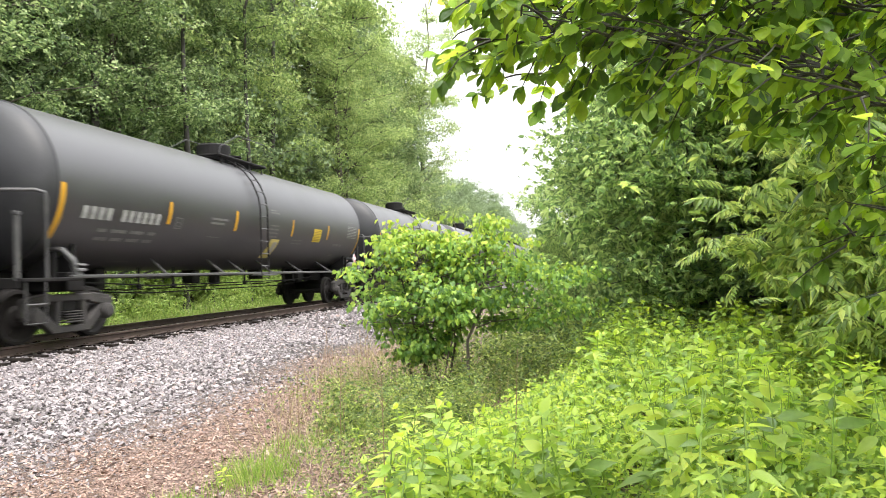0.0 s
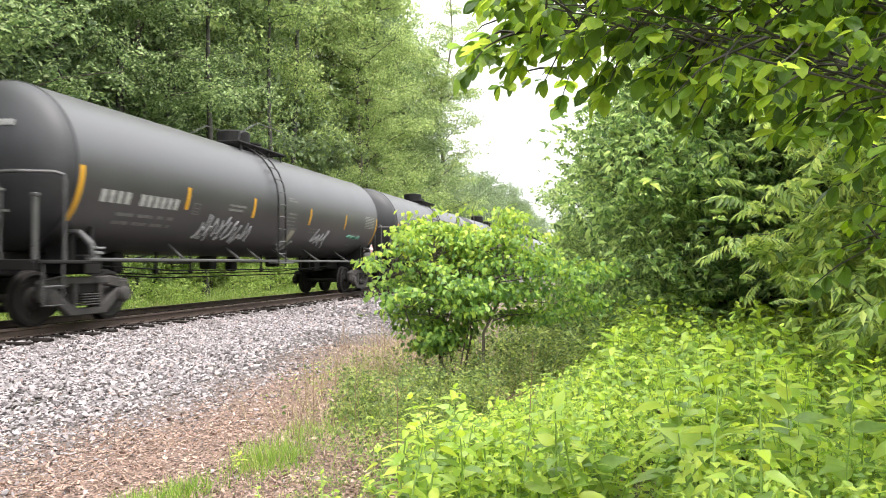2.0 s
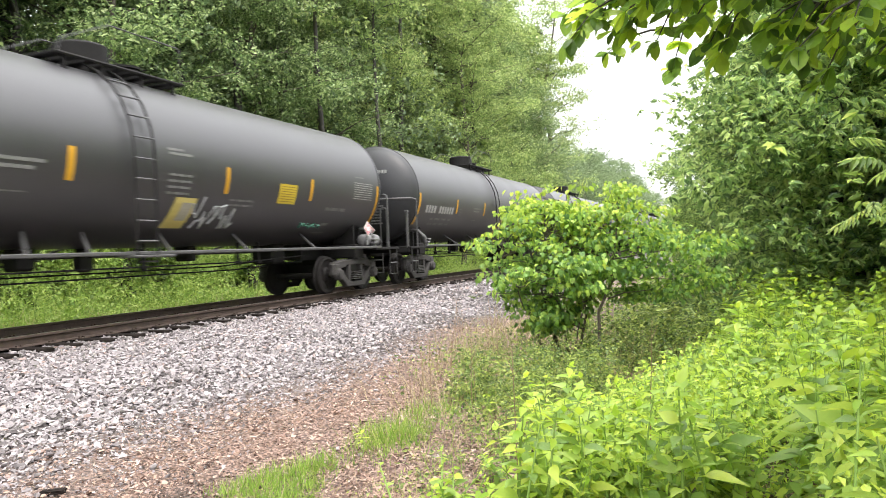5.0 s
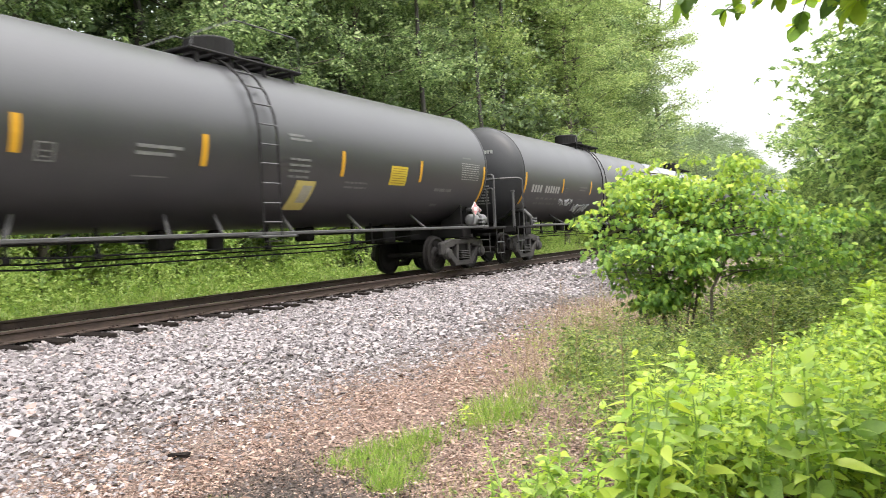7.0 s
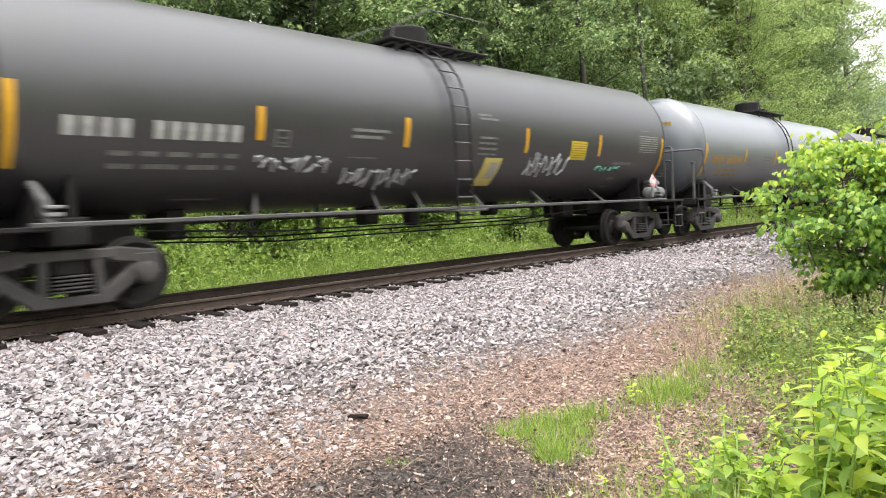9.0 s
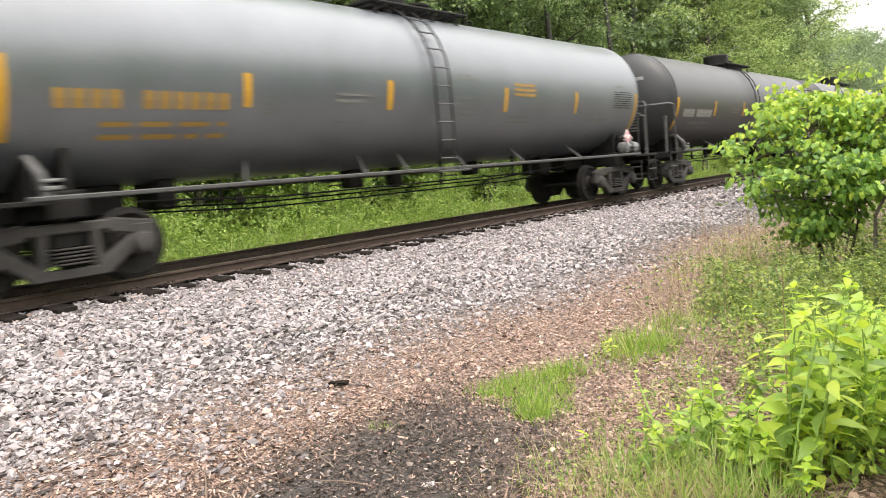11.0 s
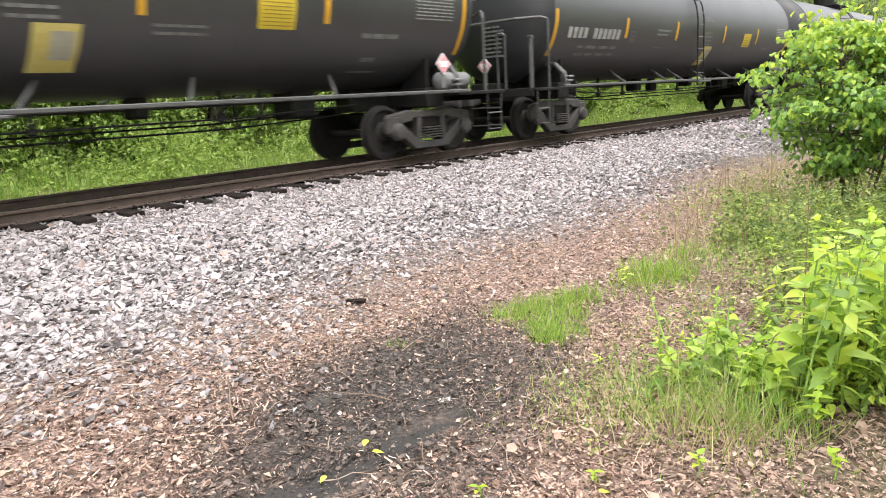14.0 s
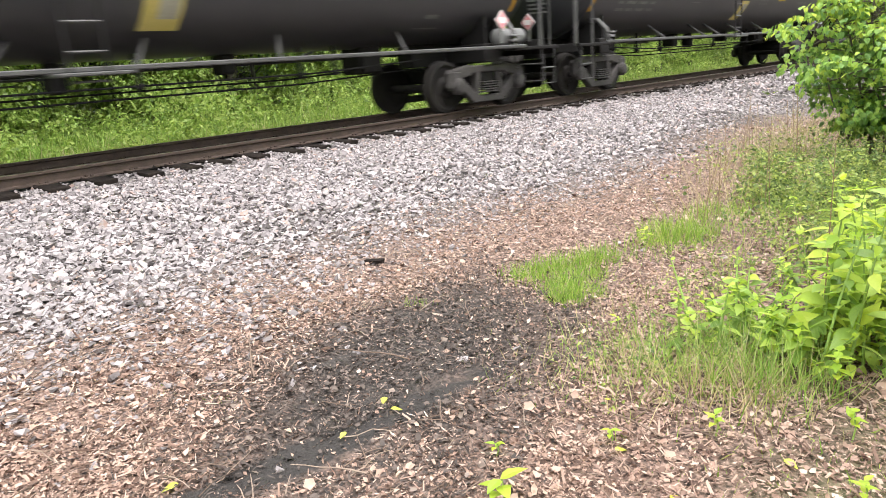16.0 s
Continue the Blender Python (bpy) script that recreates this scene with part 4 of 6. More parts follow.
    turned(bm, [(-0.18, 0.1), (0.0, 0.16), (0.2, 0.16), (0.24, 0.1)], 16, Matrix.Translation((0, -0.3, 1.08)) @ Matrix.Rotation(radians(90), 4, "Y"))
    part("bottom_outlet", bm, M_FRAME, car)
    # air reservoir on the end platform
    for side in (1,):
        bm = bmesh.new()
        turned(bm, [(-0.42, 0.04), (-0.4, 0.1), (-0.35, 0.15), (0.35, 0.15), (0.4, 0.1), (0.42, 0.04)], 20, Matrix.Translation((1.3, 7.42, 1.3)) @ Matrix.Rotation(radians(90), 4, "Z"))
        part("air_reservoir", bm, M_AIR, car, "grey painted air reservoir", smooth=True)
    # hazard placards in holders
    for y, x in ((6.98, 1.5), (-8.6, 0.22)):
        holder = under(new("placard_holder"), car)
        if y > 0:
            holder.matrix_basis = pose(x, y, 1.58)
        else:
            holder.matrix_basis = pose(x, -8.62, 1.62, 0, 0, -90)
        bm = bmesh.new()
        box(bm, 0.0, 0.02, -0.13, 0.13, -0.13, 0.13, 0, Matrix.Rotation(radians(45), 4, "X"))
        part("plate", bm, M_PLACARD, holder, "white and red hazard placard")
        bm = bmesh.new()
        box(bm, 0.022, 0.026, -0.115, 0.115, -0.115, 0.115, 0, Matrix.Rotation(radians(45), 4, "X"))
        part("red_face", bm, M_PINK, holder)
        bm = bmesh.new()
        box(bm, -0.02, -0.002, -0.04, 0.04, -0.4, 0.1)
        part("bracket", bm, M_AIR, holder)
        bm = bmesh.new()
        box(bm, 0.027, 0.03, -0.095, 0.095, -0.05, 0.05)
        part("number_bar", bm, M_PLACARD, holder)
    # reflective stripes and stencilled writing, on both sides
    for side in (1, -1):
        for y, z0, z1, w in ((-7.68, 1.77, 2.7, 0.12), (-4.55, 2.18, 2.64, 0.12), (-1.7, 2.18, 2.66, 0.12), (1.7, 2.18, 2.66, 0.1), (4.55, 2.18, 2.65, 0.1), (7.68, 1.77, 2.7, 0.1)):
            bm = bmesh.new()
            patch(bm, y - w / 2, y + w / 2, z0, z1, side)
            part("reflective_stripe", bm, M_YELLOW, car)
        bm = bmesh.new()
        y = -7.15
        for k in range(11):
            if k != 4:
                patch(bm, y, y + 0.15, 2.14, 2.36, side)
            y += 0.215
        tagged(part("car_mark", bm, m_mark, car), kind="stuff")
        bm = bmesh.new()
        for z in (1.93, 1.78):
            bars(rng, bm, -6.6, -4.85, z, 0.06, side, 0.2, 0.5, 0.12)
        tagged(part("weight_stencil", bm, M_DIMWHITE if mark_kind == "white" else m_mark, car), kind="stuff")
        bm = bmesh.new()
        for q in ((-4.3, -4.27, 2.1, 2.34), (-4.07, -4.04, 2.1, 2.34), (-4.27, -4.07, 2.32, 2.34), (-4.27, -4.07, 2.1, 2.12), (-4.23, -4.11, 2.15, 2.17), (-4.23, -4.11, 2.22, 2.24)):
            patch(bm, *q, side)
        patch(bm, -2.9, -2.1, 2.38, 2.43, side)
        patch(bm, -2.9, -2.25, 2.28, 2.33, side)
        patch(bm, -2.9, -2.3, 1.98, 2.0, side)
        patch(bm, 0.15, 0.55, 2.82, 2.86, side)
        patch(bm, 0.2, 0.75, 2.75, 2.79, side)
        for z in (2.4, 2.3, 2.2, 2.1):
            bars(rng, bm, 0.2, 0.75, z, 0.04, side, 0.1, 0.4)
        for z in (2.06, 1.97):
            bars(rng, bm, 1.85, 2.6, z, 0.035, side, 0.1, 0.3)
        patch(bm, -5.6, -4.9, 1.4, 1.415, side)
        patch(bm, 5.3, 5.9, 1.5, 1.52, side)
        patch(bm, 5.45, 5.75, 1.66, 1.72, side)
        bars(rng, bm, 5.3, 6.2, 2.0, 0.07, side, 0.2, 0.4)
        patch(bm, 6.5, 6.95, 2.84, 2.87, side)
        tagged(part("stencil", bm, M_DIMWHITE, car), kind="stuff")
        bm = bmesh.new()
        for z in np.arange(2.32, 2.76, 0.055):
            bars(rng, bm, 6.45, 7.4, float(z), 0.02, side, 0.05, 0.16, 0.03)
        tagged(part("test_table", bm, M_WHITE if mark_kind == "white" else M_FRAME, car, "stencilled inspection table"), kind="stuff")
        if mark_kind == "white":
            if panels:
                bm = bmesh.new()
                patch(bm, 3.35, 3.98, 2.08, 2.48, side)
                part("warning_panel", bm, M_YPANEL, car, "yellow painted warning panel")
                bm = bmesh.new()
                for z in (2.12, 2.17, 2.22, 2.27, 2.32, 2.37, 2.42):
                    patch(bm, 3.41, 3.92, z, z + 0.014, side, 0, 0.009)
                tagged(part("warning_text", bm, M_OLIVE, car), kind="stuff")
            bm = bmesh.new()
            patch(bm, 0.45, 0.98, 1.55, 2.06, side, 0.03)
            panel = part("slanted_panel", bm, M_PALEPANEL if panels else M_DIMWHITE, car, "faded yellow panel with a pale worn field" if panels else "grey weathered panel")
            bm = bmesh.new()
            patch(bm, 0.66, 0.93, 1.68, 1.98, side, 0.02, 0.009)
            part("worn_field", bm, M_WORN, panel)
        else:
            bm = bmesh.new()
            for z in (2.5, 2.6, 2.7):
                bars(rng, bm, 2.0, 2.8, z, 0.06, side, 0.2, 0.6)
            tagged(part("warning_text", bm, m_mark, car), kind="stuff")
    # writing on the leading head
    def head_y(x, z):
        return -SHELL - 0.06 - HEAD * math.sqrt(max(0.02, 1 - (x * x + (z - TANK_Z) ** 2) / TANK_R ** 2))

    bm = bmesh.new()
    for z, w, h in ((3.3, 0.95, 0.1), (3.14, 0.65, 0.05), (3.03, 0.5, 0.05)):
        x = -0.3
        while x < w - 0.3:
            y = head_y(x, z)
            box(bm, x, x + 0.07, y - 0.012, y + 0.05, z, z + h)
            x += 0.1
    tagged(part("head_mark", bm, m_mark, car), kind="stuff")
    bm = bmesh.new()
    for k in range(8):
        z, x = 2.4 - 0.085 * k, 0.0
        while x < 0.42:
            w, y = rng.uniform(0.06, 0.14), head_y(x, z)
            box(bm, x, x + w, y - 0.012, y + 0.05, z, z + 0.04)
            x += w + 0.03
    tagged(part("head_stencil", bm, M_DIMWHITE, car), kind="stuff")
    for kind, y0, y1, z0, z1 in graffiti:
        bm = bmesh.new()
        g = random.Random(seed * 3 + int(y0 * 10))
        y = y0
        while y < y1:
            w = g.uniform(0.12, 0.26)
            zz = [g.uniform(z0, z1) for _ in range(5)]
            pts = [on_tank(y + w * k / 4 + g.uniform(-0.05, 0.05), zz[k], 0.008) for k in range(5)]
            pipe(bm, pts, 0.022, 5)
            y += w
        tagged(part("graffiti", bm, M_GRAF if kind == "white" else M_GRAFG, car, "sprayed looping graffiti"), kind="stuff")
    for s in (-1, 1):
        build_truck(car, s * TC / 2)
    return car


def car_pose(n, t):
    return pose(-0.7525, train_s(t) + CAR * n + LONGER.get(n, 0.0 if n < 5 else 0.45), 0)


BLACK = "black cylindrical tank car with yellow reflective stripes"
CARS = {}
plain_car = build_car("tank_car", BLACK, M_TANK, M_HEAD, M_WHITE, "white", 1)
plain_car.matrix_basis = car_pose(0, 0)
CARS[0] = plain_car
CARS[1] = build_car("tank_car", BLACK + " and white graffiti", M_TANK, M_HEAD, M_WHITE, "white", 2, (("white", -3.75, -1.65, 1.55, 2.15), ("white", 0.5, 1.2, 1.4, 1.7), ("white", 2.35, 3.45, 1.55, 2.1), ("green", 5.0, 6.1, 1.9, 2.02)), panels=False)
CARS[2] = build_car("tank_car", BLACK + " and pale green graffiti", M_TANK, M_HEAD, M_WHITE, "white", 3, (("green", 4.6, 5.3, 1.6, 1.72), ("white", 1.0, 2.2, 1.5, 2.1)))
CARS[4] = build_car("tank_car", BLACK + " and scrawled white graffiti", M_TANK, M_HEAD, M_WHITE, "white", 4, (("white", -4.6, -3.4, 1.75, 2.0), ("white", -2.9, -1.4, 1.5, 1.85), ("white", 1.9, 3.2, 1.7, 2.2), ("green", 4.6, 5.6, 1.85, 1.97)))
CARS[5] = build_car("tank_car", "grey cylindrical tank car with orange stencilled marks", M_SILVER, M_SILVER, M_ORANGE, "orange", 5)
for n in (-1, 3, 6, 7, 8, 9, 10, 11, 12, 13, 14):
    CARS[n] = copy_thing(CARS[5] if n == 11 else plain_car, car_pose(n, 0))
for n, car in CARS.items():
    car.matrix_basis = car_pose(n, 0)


# ---- woods beyond the track ----
WOOD_LABEL = "tall slender broadleaf tree at the wood's edge"
variants = [
    make_tree(21, 21, 3.6, 0.1, 5200, 0.2, M_FOREST, M_BARKD, 0.2, WOOD_LABEL, limbs=34),
    make_tree(22, 24, 4.0, 0.14, 5600, 0.2, M_FORESTL, M_BARK, 0.22, WOOD_LABEL, limbs=38),
    make_tree(23, 18, 3.4, 0.06, 5000, 0.2, M_FOREST, M_BARK, 0.17, WOOD_LABEL, limbs=32),
    make_tree(24, 15, 3.2, 0.04, 4600, 0.2, M_FORESTL, M_BARKD, 0.14, WOOD_LABEL, limbs=30),
]
far_kinds = [
    make_tree(28, 19, 4.6, 0.06, 1800, 0.4, M_FARLEAF, M_BARKD, 0.2, WOOD_LABEL, limbs=28),
    make_tree(29, 17, 4.8, 0.06, 1800, 0.4, M_FARLEAF, M_BARKD, 0.18, WOOD_LABEL, limbs=28),
]
shrubs = [
    make_tree(31, 5.5, 2.0, 0.03, 900, 0.22, M_WEED, M_BARKD, 0.07, "dense leafy shrub at the wood's edge", limbs=16, name="shrub"),
    make_tree(32, 4.0, 1.8, 0.03, 800, 0.22, M_WEED, M_BARKD, 0.06, "dense leafy shrub at the wood's edge", limbs=14, name="shrub"),
]
for s in shrubs:
    tagged(s, category="shrub")


planted = set()


def plant_out(kinds, spots, rng, group, lo=0.85, hi=1.15):
    """Set copies of some kinds at the spots; the first of each kind stands at one of them."""
    for i, (x, y, s) in enumerate(spots):
        src = kinds[i % len(kinds)]
        k = s * rng.uniform(lo, hi)
        z = float(ground_z(np.array(x), np.array(y))) - 0.05
        m = pose(x, y, z, 0, 0, rng.uniform(0, 360)) @ Matrix.Diagonal((k, k, k * rng.uniform(0.95, 1.05), 1))
        tagged(src, group=group)
        if src.name not in planted:
            planted.add(src.name)
            src.matrix_basis = m
        else:
            copy_thing_scaled(src, m)


def copy_thing_scaled(src, m):
    ob = copy_thing(src, m)
    ob.matrix_basis = m
    return ob


tree_rng = random.Random(77)
left_spots = []
y = 2.0
while y < 66:
    left_spots.append((-9.3 + tree_rng.uniform(-1.2, 1.2), y, 1.08))
    left_spots.append((-13.5 + tree_rng.uniform(-1.6, 1.6), y + 1.8, 1.15))
    y += 3.3 + y * 0.008 + tree_rng.uniform(-0.7, 0.7)
# the wood falls away towards the bend
while y < 200:
    left_spots.append((-9.0 - 0.02 * (y - 66) + tree_rng.uniform(-1.2, 1.2), y, 0.74 if y < 105 else 0.86))
    left_spots.append((-13.0 + tree_rng.uniform(-1.5, 1.5), y + 2.5, 0.84))
    y += 4.6 + y * 0.012 + tree_rng.uniform(-0.8, 0.8)
y = 0.0
while y < 15:
    left_spots.append((-21 + tree_rng.uniform(-2, 2), y, 1.25))
    y += 6
bare = [make_tree(27, 23, 3.0, 0.55, 1000, 0.34, M_FORESTL, M_BARKD, 0.17, "tall tree with a long bare trunk at the wood's edge", limbs=14)]
plant_out(bare, [(-7.4, 33.5, 1.0), (-7.2, 27.5, 0.95), (-7.8, 37.5, 1.0), (-7.3, 47, 1.0), (-7.9, 23.5, 1.0), (-7.2, 58, 1.0)], tree_rng, "trees with bare trunks")
left_spots += [(-13.5, 24.5, 1.1), (-15.0, 27.5, 1.15)]
left_spots += [(-6.6, 50.5, 1.0), (-6.2, 57, 1.05), (-6.4, 63.5, 1.0), (-7.0, 44, 1.0), (-10.5, 60, 1.1)]
front = [s for s in left_spots if s[1] < 66 and s[0] > -11.8]
plant_out([variants[0], variants[2]], [s for s in front if s[1] < 31], tree_rng, "trees of the wood beyond the track")
plant_out([variants[1], variants[3], variants[2], variants[1]], [s for s in front if s[1] >= 31], tree_rng, "trees of the wood beyond the track")
plant_out(far_kinds, [s for s in left_spots if s not in front], tree_rng, "trees of the wood beyond the track")
spots = []
y = 1.0
while y < 80:
    spots.append((-8.4 + tree_rng.uniform(-0.7, 0.6), y, 1.0))
    y += 2.6 + y * 0.03
y = -14.0
while y < 14:
    spots.append((-12.5 + tree_rng.uniform(-0.8, 0.8), y, 1.3))
    y += 1.7
y = -10.0
while y < 45:
    spots.append((-10.6 + tree_rng.uniform(-0.8, 0.8), y, 1.15))
    y += 2.3
plant_out(shrubs, spots, tree_rng, "shrubs beyond the track")

# ---- woods on the camera's side ----
right_kinds = [
    make_tree(41, 6.4, 2.3, 0.03, 7200, 0.15, M_HICKORY, M_BARKD, 0.09, "leafy young hickory beside the clearing", [LEAF_HAND, LEAF_HAND], 30),
    make_tree(42, 8.0, 2.6, 0.04, 8000, 0.15, M_HICKORY, M_BARKD, 0.11, "leafy young hickory beside the clearing", [LEAF_HAND, LEAF_HAND], 34),
]
right_spots = [(10.7, 12.6, 0.82), (11.7, 13.6, 0.92), (12.9, 12.6, 1.0), (10.9, 16.5, 0.95), (13.6, 15.6, 1.15), (12.2, 19, 1.1), (14.8, 20, 1.2), (8.9, 20.5, 0.5), (10.6, 25, 0.85), (14, 27, 1.2), (8.0, 33, 0.6), (11.5, 35, 1.0), (6.6, 47, 0.62), (10, 50, 1.0), (5.6, 62, 0.72), (4.6, 78, 0.85), (8.5, 72, 1.0), (3.8, 96, 0.95), (7, 110, 1.1), (3.0, 125, 1.1), (2.0, 160, 1.3), (16, 14, 1.2), (17, 20, 1.3), (16, 30, 1.3), (18, -4, 1.1), (15, -9, 1.2), (11.5, -14, 1.3), (7.5, -17, 1.3), (19.5, 1, 1.2)]
plant_out(right_kinds, right_spots, tree_rng, "trees beside the clearing")
near_kinds = [make_tree(51, 4.6, 2.0, 0.05, 2500, 0.165, M_NEARTREE, M_BARKD, 0.07, "feathery-leaved understorey tree beside the path", [LEAF_PINNATE, LEAF_HAND], 18)]
plant_out(near_kinds, [(12.2, 6.9, 0.9), (13.0, 8.8, 1.1), (13.2, 11.0, 1.0), (14.5, 6.6, 1.2), (15.0, 9.5, 1.3)], tree_rng, "trees beside the path")


# ---- overhanging bough ----
def build_bough():
    rng = np.random.default_rng(61)
    root = tagged(new("overhanging_tree"), "dark-barked hickory whose leafy bough hangs over the path", "tree")
    trunk = bent(rng, (13.2, 2.2, -0.5), (12.9, 2.6, 7.0), 0, 0.02, 7)
    wood = [tube(trunk, np.linspace(0.13, 0.05, 7), 8)]
    fork = (11.4, 3.2, 3.2)
    wood.append(tube(bent(rng, (12.95, 2.55, 3.3), fork, 0.05, 0.03, 5), np.linspace(0.05, 0.035, 5), 6))
    tips = ((9.3, 2.75, 1.8), (9.18, 3.8, 1.88), (9.45, 3.1, 1.8), (9.45, 3.0, 1.98), (9.2, 2.9, 1.93), (9.32, 2.85, 1.96), (9.25, 3.3, 1.92), (9.15, 3.2, 2.0), (9.55, 2.8, 1.97), (9.65, 3.4, 1.76), (9.7, 3.1, 2.0), (9.85, 4.0, 1.85), (10.1, 3.6, 2.05), (10.3, 4.5, 2.0), (9.6, 4.4, 2.25), (9.8, 3.2, 2.15), (10.1, 3.0, 2.2), (10.4, 3.4, 2.3), (9.5, 3.6, 2.12), (10.0, 4.2, 2.3), (10.6, 3.8, 2.4), (9.35, 3.4, 2.08), (10.6, 4.4, 2.2), (9.9, 5.2, 2.4), (9.95, 3.5, 1.92), (10.2, 3.9, 1.85), (10.35, 3.6, 1.95), (10.5, 4.1, 2.0), (10.15, 4.3, 2.12), (10.3, 3.3, 2.1), (10.55, 3.5, 1.75), (9.75, 3.6, 2.0), (9.9, 3.8, 2.18), (10.75, 4.3, 1.8), (10.0, 4.6, 1.95), (8.98, 3.2, 1.86), (9.08, 3.35, 1.95), (8.92, 3.4, 2.0), (9.12, 3.1, 1.92), (9.02, 3.6, 2.12), (8.9, 3.05, 1.97))
    low_tips = ((10.45, 3.9, 1.1), (10.75, 3.9, 1.4), (10.85, 4.2, 0.85), (10.95, 4.1, 1.2), (10.7, 4.7, 1.6), (11.1, 4.6, 1.0))
    tips = tips + low_tips
    boughs = [((fork[0] + rng.normal(0, 0.15), fork[1] + rng.normal(0, 0.1), fork[2] - 0.06 * k), t) for k, t in enumerate(tips)]
    spots, heads = [], []
    for a, b in boughs:
        p = bent(rng, a, b, 0.18, 0.035, 9)
        wood.append(tube(p, np.linspace(0.0065, 0.002, 9), 6))
        d0 = np.array(b) - np.array(a)
        for k in range(13):
            s = 1.0 - 0.6 * rng.uniform(0, 1) ** 1.5
            j = min(int(s * 8), 7)
            q = p[j] + (p[j + 1] - p[j]) * (s * 8 - j)
            ang = math.atan2(d0[1], d0[0]) + rng.choice([-1, 1]) * rng.uniform(0.3, 1.2)
            ln = rng.uniform(0.12, 0.36)
            e = q + np.array([math.cos(ang) * ln, math.sin(ang) * ln, rng.uniform(-0.22, 0.14)])
            wood.append(tube(bent(rng, q, e, 0.03, 0.05, 4), np.linspace(0.006, 0.002, 4), 4))
            for r in (0.55, 0.8, 1.0):
                spots.append(q + (e - q) * r)
                heads.append(ang + rng.normal(0, 0.5))
    v, f = merged(wood)
    under(new("trunk", fast_mesh("trunk", v, f, M_BARKD)), root)
    # leaflets in fives round the end of each stalk
    P, A = np.repeat(np.array(spots), 5, 0), np.repeat(np.array(heads), 5)
    fan = np.tile(np.radians([-75, -38, 0, 38, 75]), len(spots))
    n = len(P)
    R = turns(A - math.pi / 2 + fan + rng.normal(0, 0.25, n), rng.normal(-0.5, 0.4, n), rng.normal(0, 0.3, n))
    S = rng.uniform(0.055, 0.096, n) * np.tile([0.75, 0.95, 1.1, 0.95, 0.75], len(spots))
    order = np.argsort((P[:, 0] - 9.1) ** 2 + (P[:, 1] - 2.9) ** 2)
    me = fast_mesh("leaf", *LEAF_OVAL, M_CANOPY)
    for i in order[:290]:
        ob = under(new("leaf", me), root)
        s = float(S[i])
        ob.matrix_basis = Matrix.Translation(P[i].tolist()) @ Matrix(R[i].tolist()).to_4x4() @ Matrix.Diagonal((s, s, s, 1))
    rest = order[290:]
    v, f = scattered(LEAF_OVAL, P[rest], R[rest], S[rest])
    tagged(under(new("crown", fast_mesh("crown", v, f, M_CANOPY)), root), kind="stuff")


LEAF_OVAL = ovate_leaf(0.31, 0.25, 0.15, (0.0, 0.22, 0.55, 0.82, 1.0), (0.0, 0.6, 1.0, 0.7, 0.0))
build_bough()


# ---- saplings by the ballast ----
def build_sapling(name, label, base, stems, clumps, n_leaf, size, seed, singles):
    rng = np.random.default_rng(seed)
    root = tagged(empty(name, pose(*base)), label, "sapling")
    wood = []
    for a, b, r in stems:
        p = bent(rng, a, b, 0.0, 0.06, 7)
        wood.append(tube(p, np.linspace(r, r * 0.25, 7), 6))
    pts, heads = [], []
    w = np.array([c[3] ** 2 for c in clumps])
    for i in rng.choice(len(clumps), n_leaf // 5, p=w / w.sum()):
        x, y, z, r = clumps[i]
        d = rng.normal(size=3)
        d /= np.linalg.norm(d)
        end = np.array([x, y, z]) + d * r * np.array([1.1, 1.1, 0.45]) * rng.uniform(0.3, 1.0)
        ang = math.atan2(d[1], d[0])
        for k in range(5):
            pts.append(end + rng.normal(0, 0.06, 3) * np.array([1, 1, 0.5]))
            heads.append(ang + rng.normal(0, 0.9))
    for x, y, z, r in clumps:
        s = stems[int(rng.integers(len(stems)))]
        q = np.array(s[0]) + (np.array(s[1]) - np.array(s[0])) * min(0.9, max(0.2, (z - 0.1) / max(0.3, s[1][2])))
        wood.append(tube(bent(rng, q, (x, y, z), 0.03, 0.06, 5), np.linspace(0.009, 0.003, 5), 4))
    for w in wood[:len(stems)]:
        under(new("stem", fast_mesh("stem", *w, M_BARK)), root)
    v, f = merged(wood[len(stems):])
    tagged(under(new("twig", fast_mesh("twig", v, f, M_BARK)), root), kind="stuff")
    P, A = np.array(pts), np.array(heads)
    n = len(P)
    R = turns(A - math.pi / 2, rng.normal(-0.8, 0.35, n), rng.normal(0, 0.35, n))
    S = size * rng.uniform(0.7, 1.25, n)
    me = fast_mesh("leaf", *LEAF_LOBED, M_MAPLE)
    for i in range(singles):
        ob = under(new("leaf", me), root)
        s = float(S[i])
        ob.matrix_basis = Matrix.Translation(P[i].tolist()) @ Matrix(R[i].tolist()).to_4x4() @ Matrix.Diagonal((s, s, s, 1))
    # the upper shoots carry this year's pale leaves
    late = np.arange(n) >= singles
    fresh = P[:, 2] + rng.normal(0, 0.25, n) > 1.62
    for sel, m, nm in ((late & ~fresh, M_MAPLE, "crown"), (late & fresh, M_MAPLENEW, "young_crown")):
        v, f = scattered(LEAF_LOBED, P[sel], R[sel], S[sel])
        tagged(under(new(nm, fast_mesh(nm, v, f, m)), root), kind="stuff")
    return root


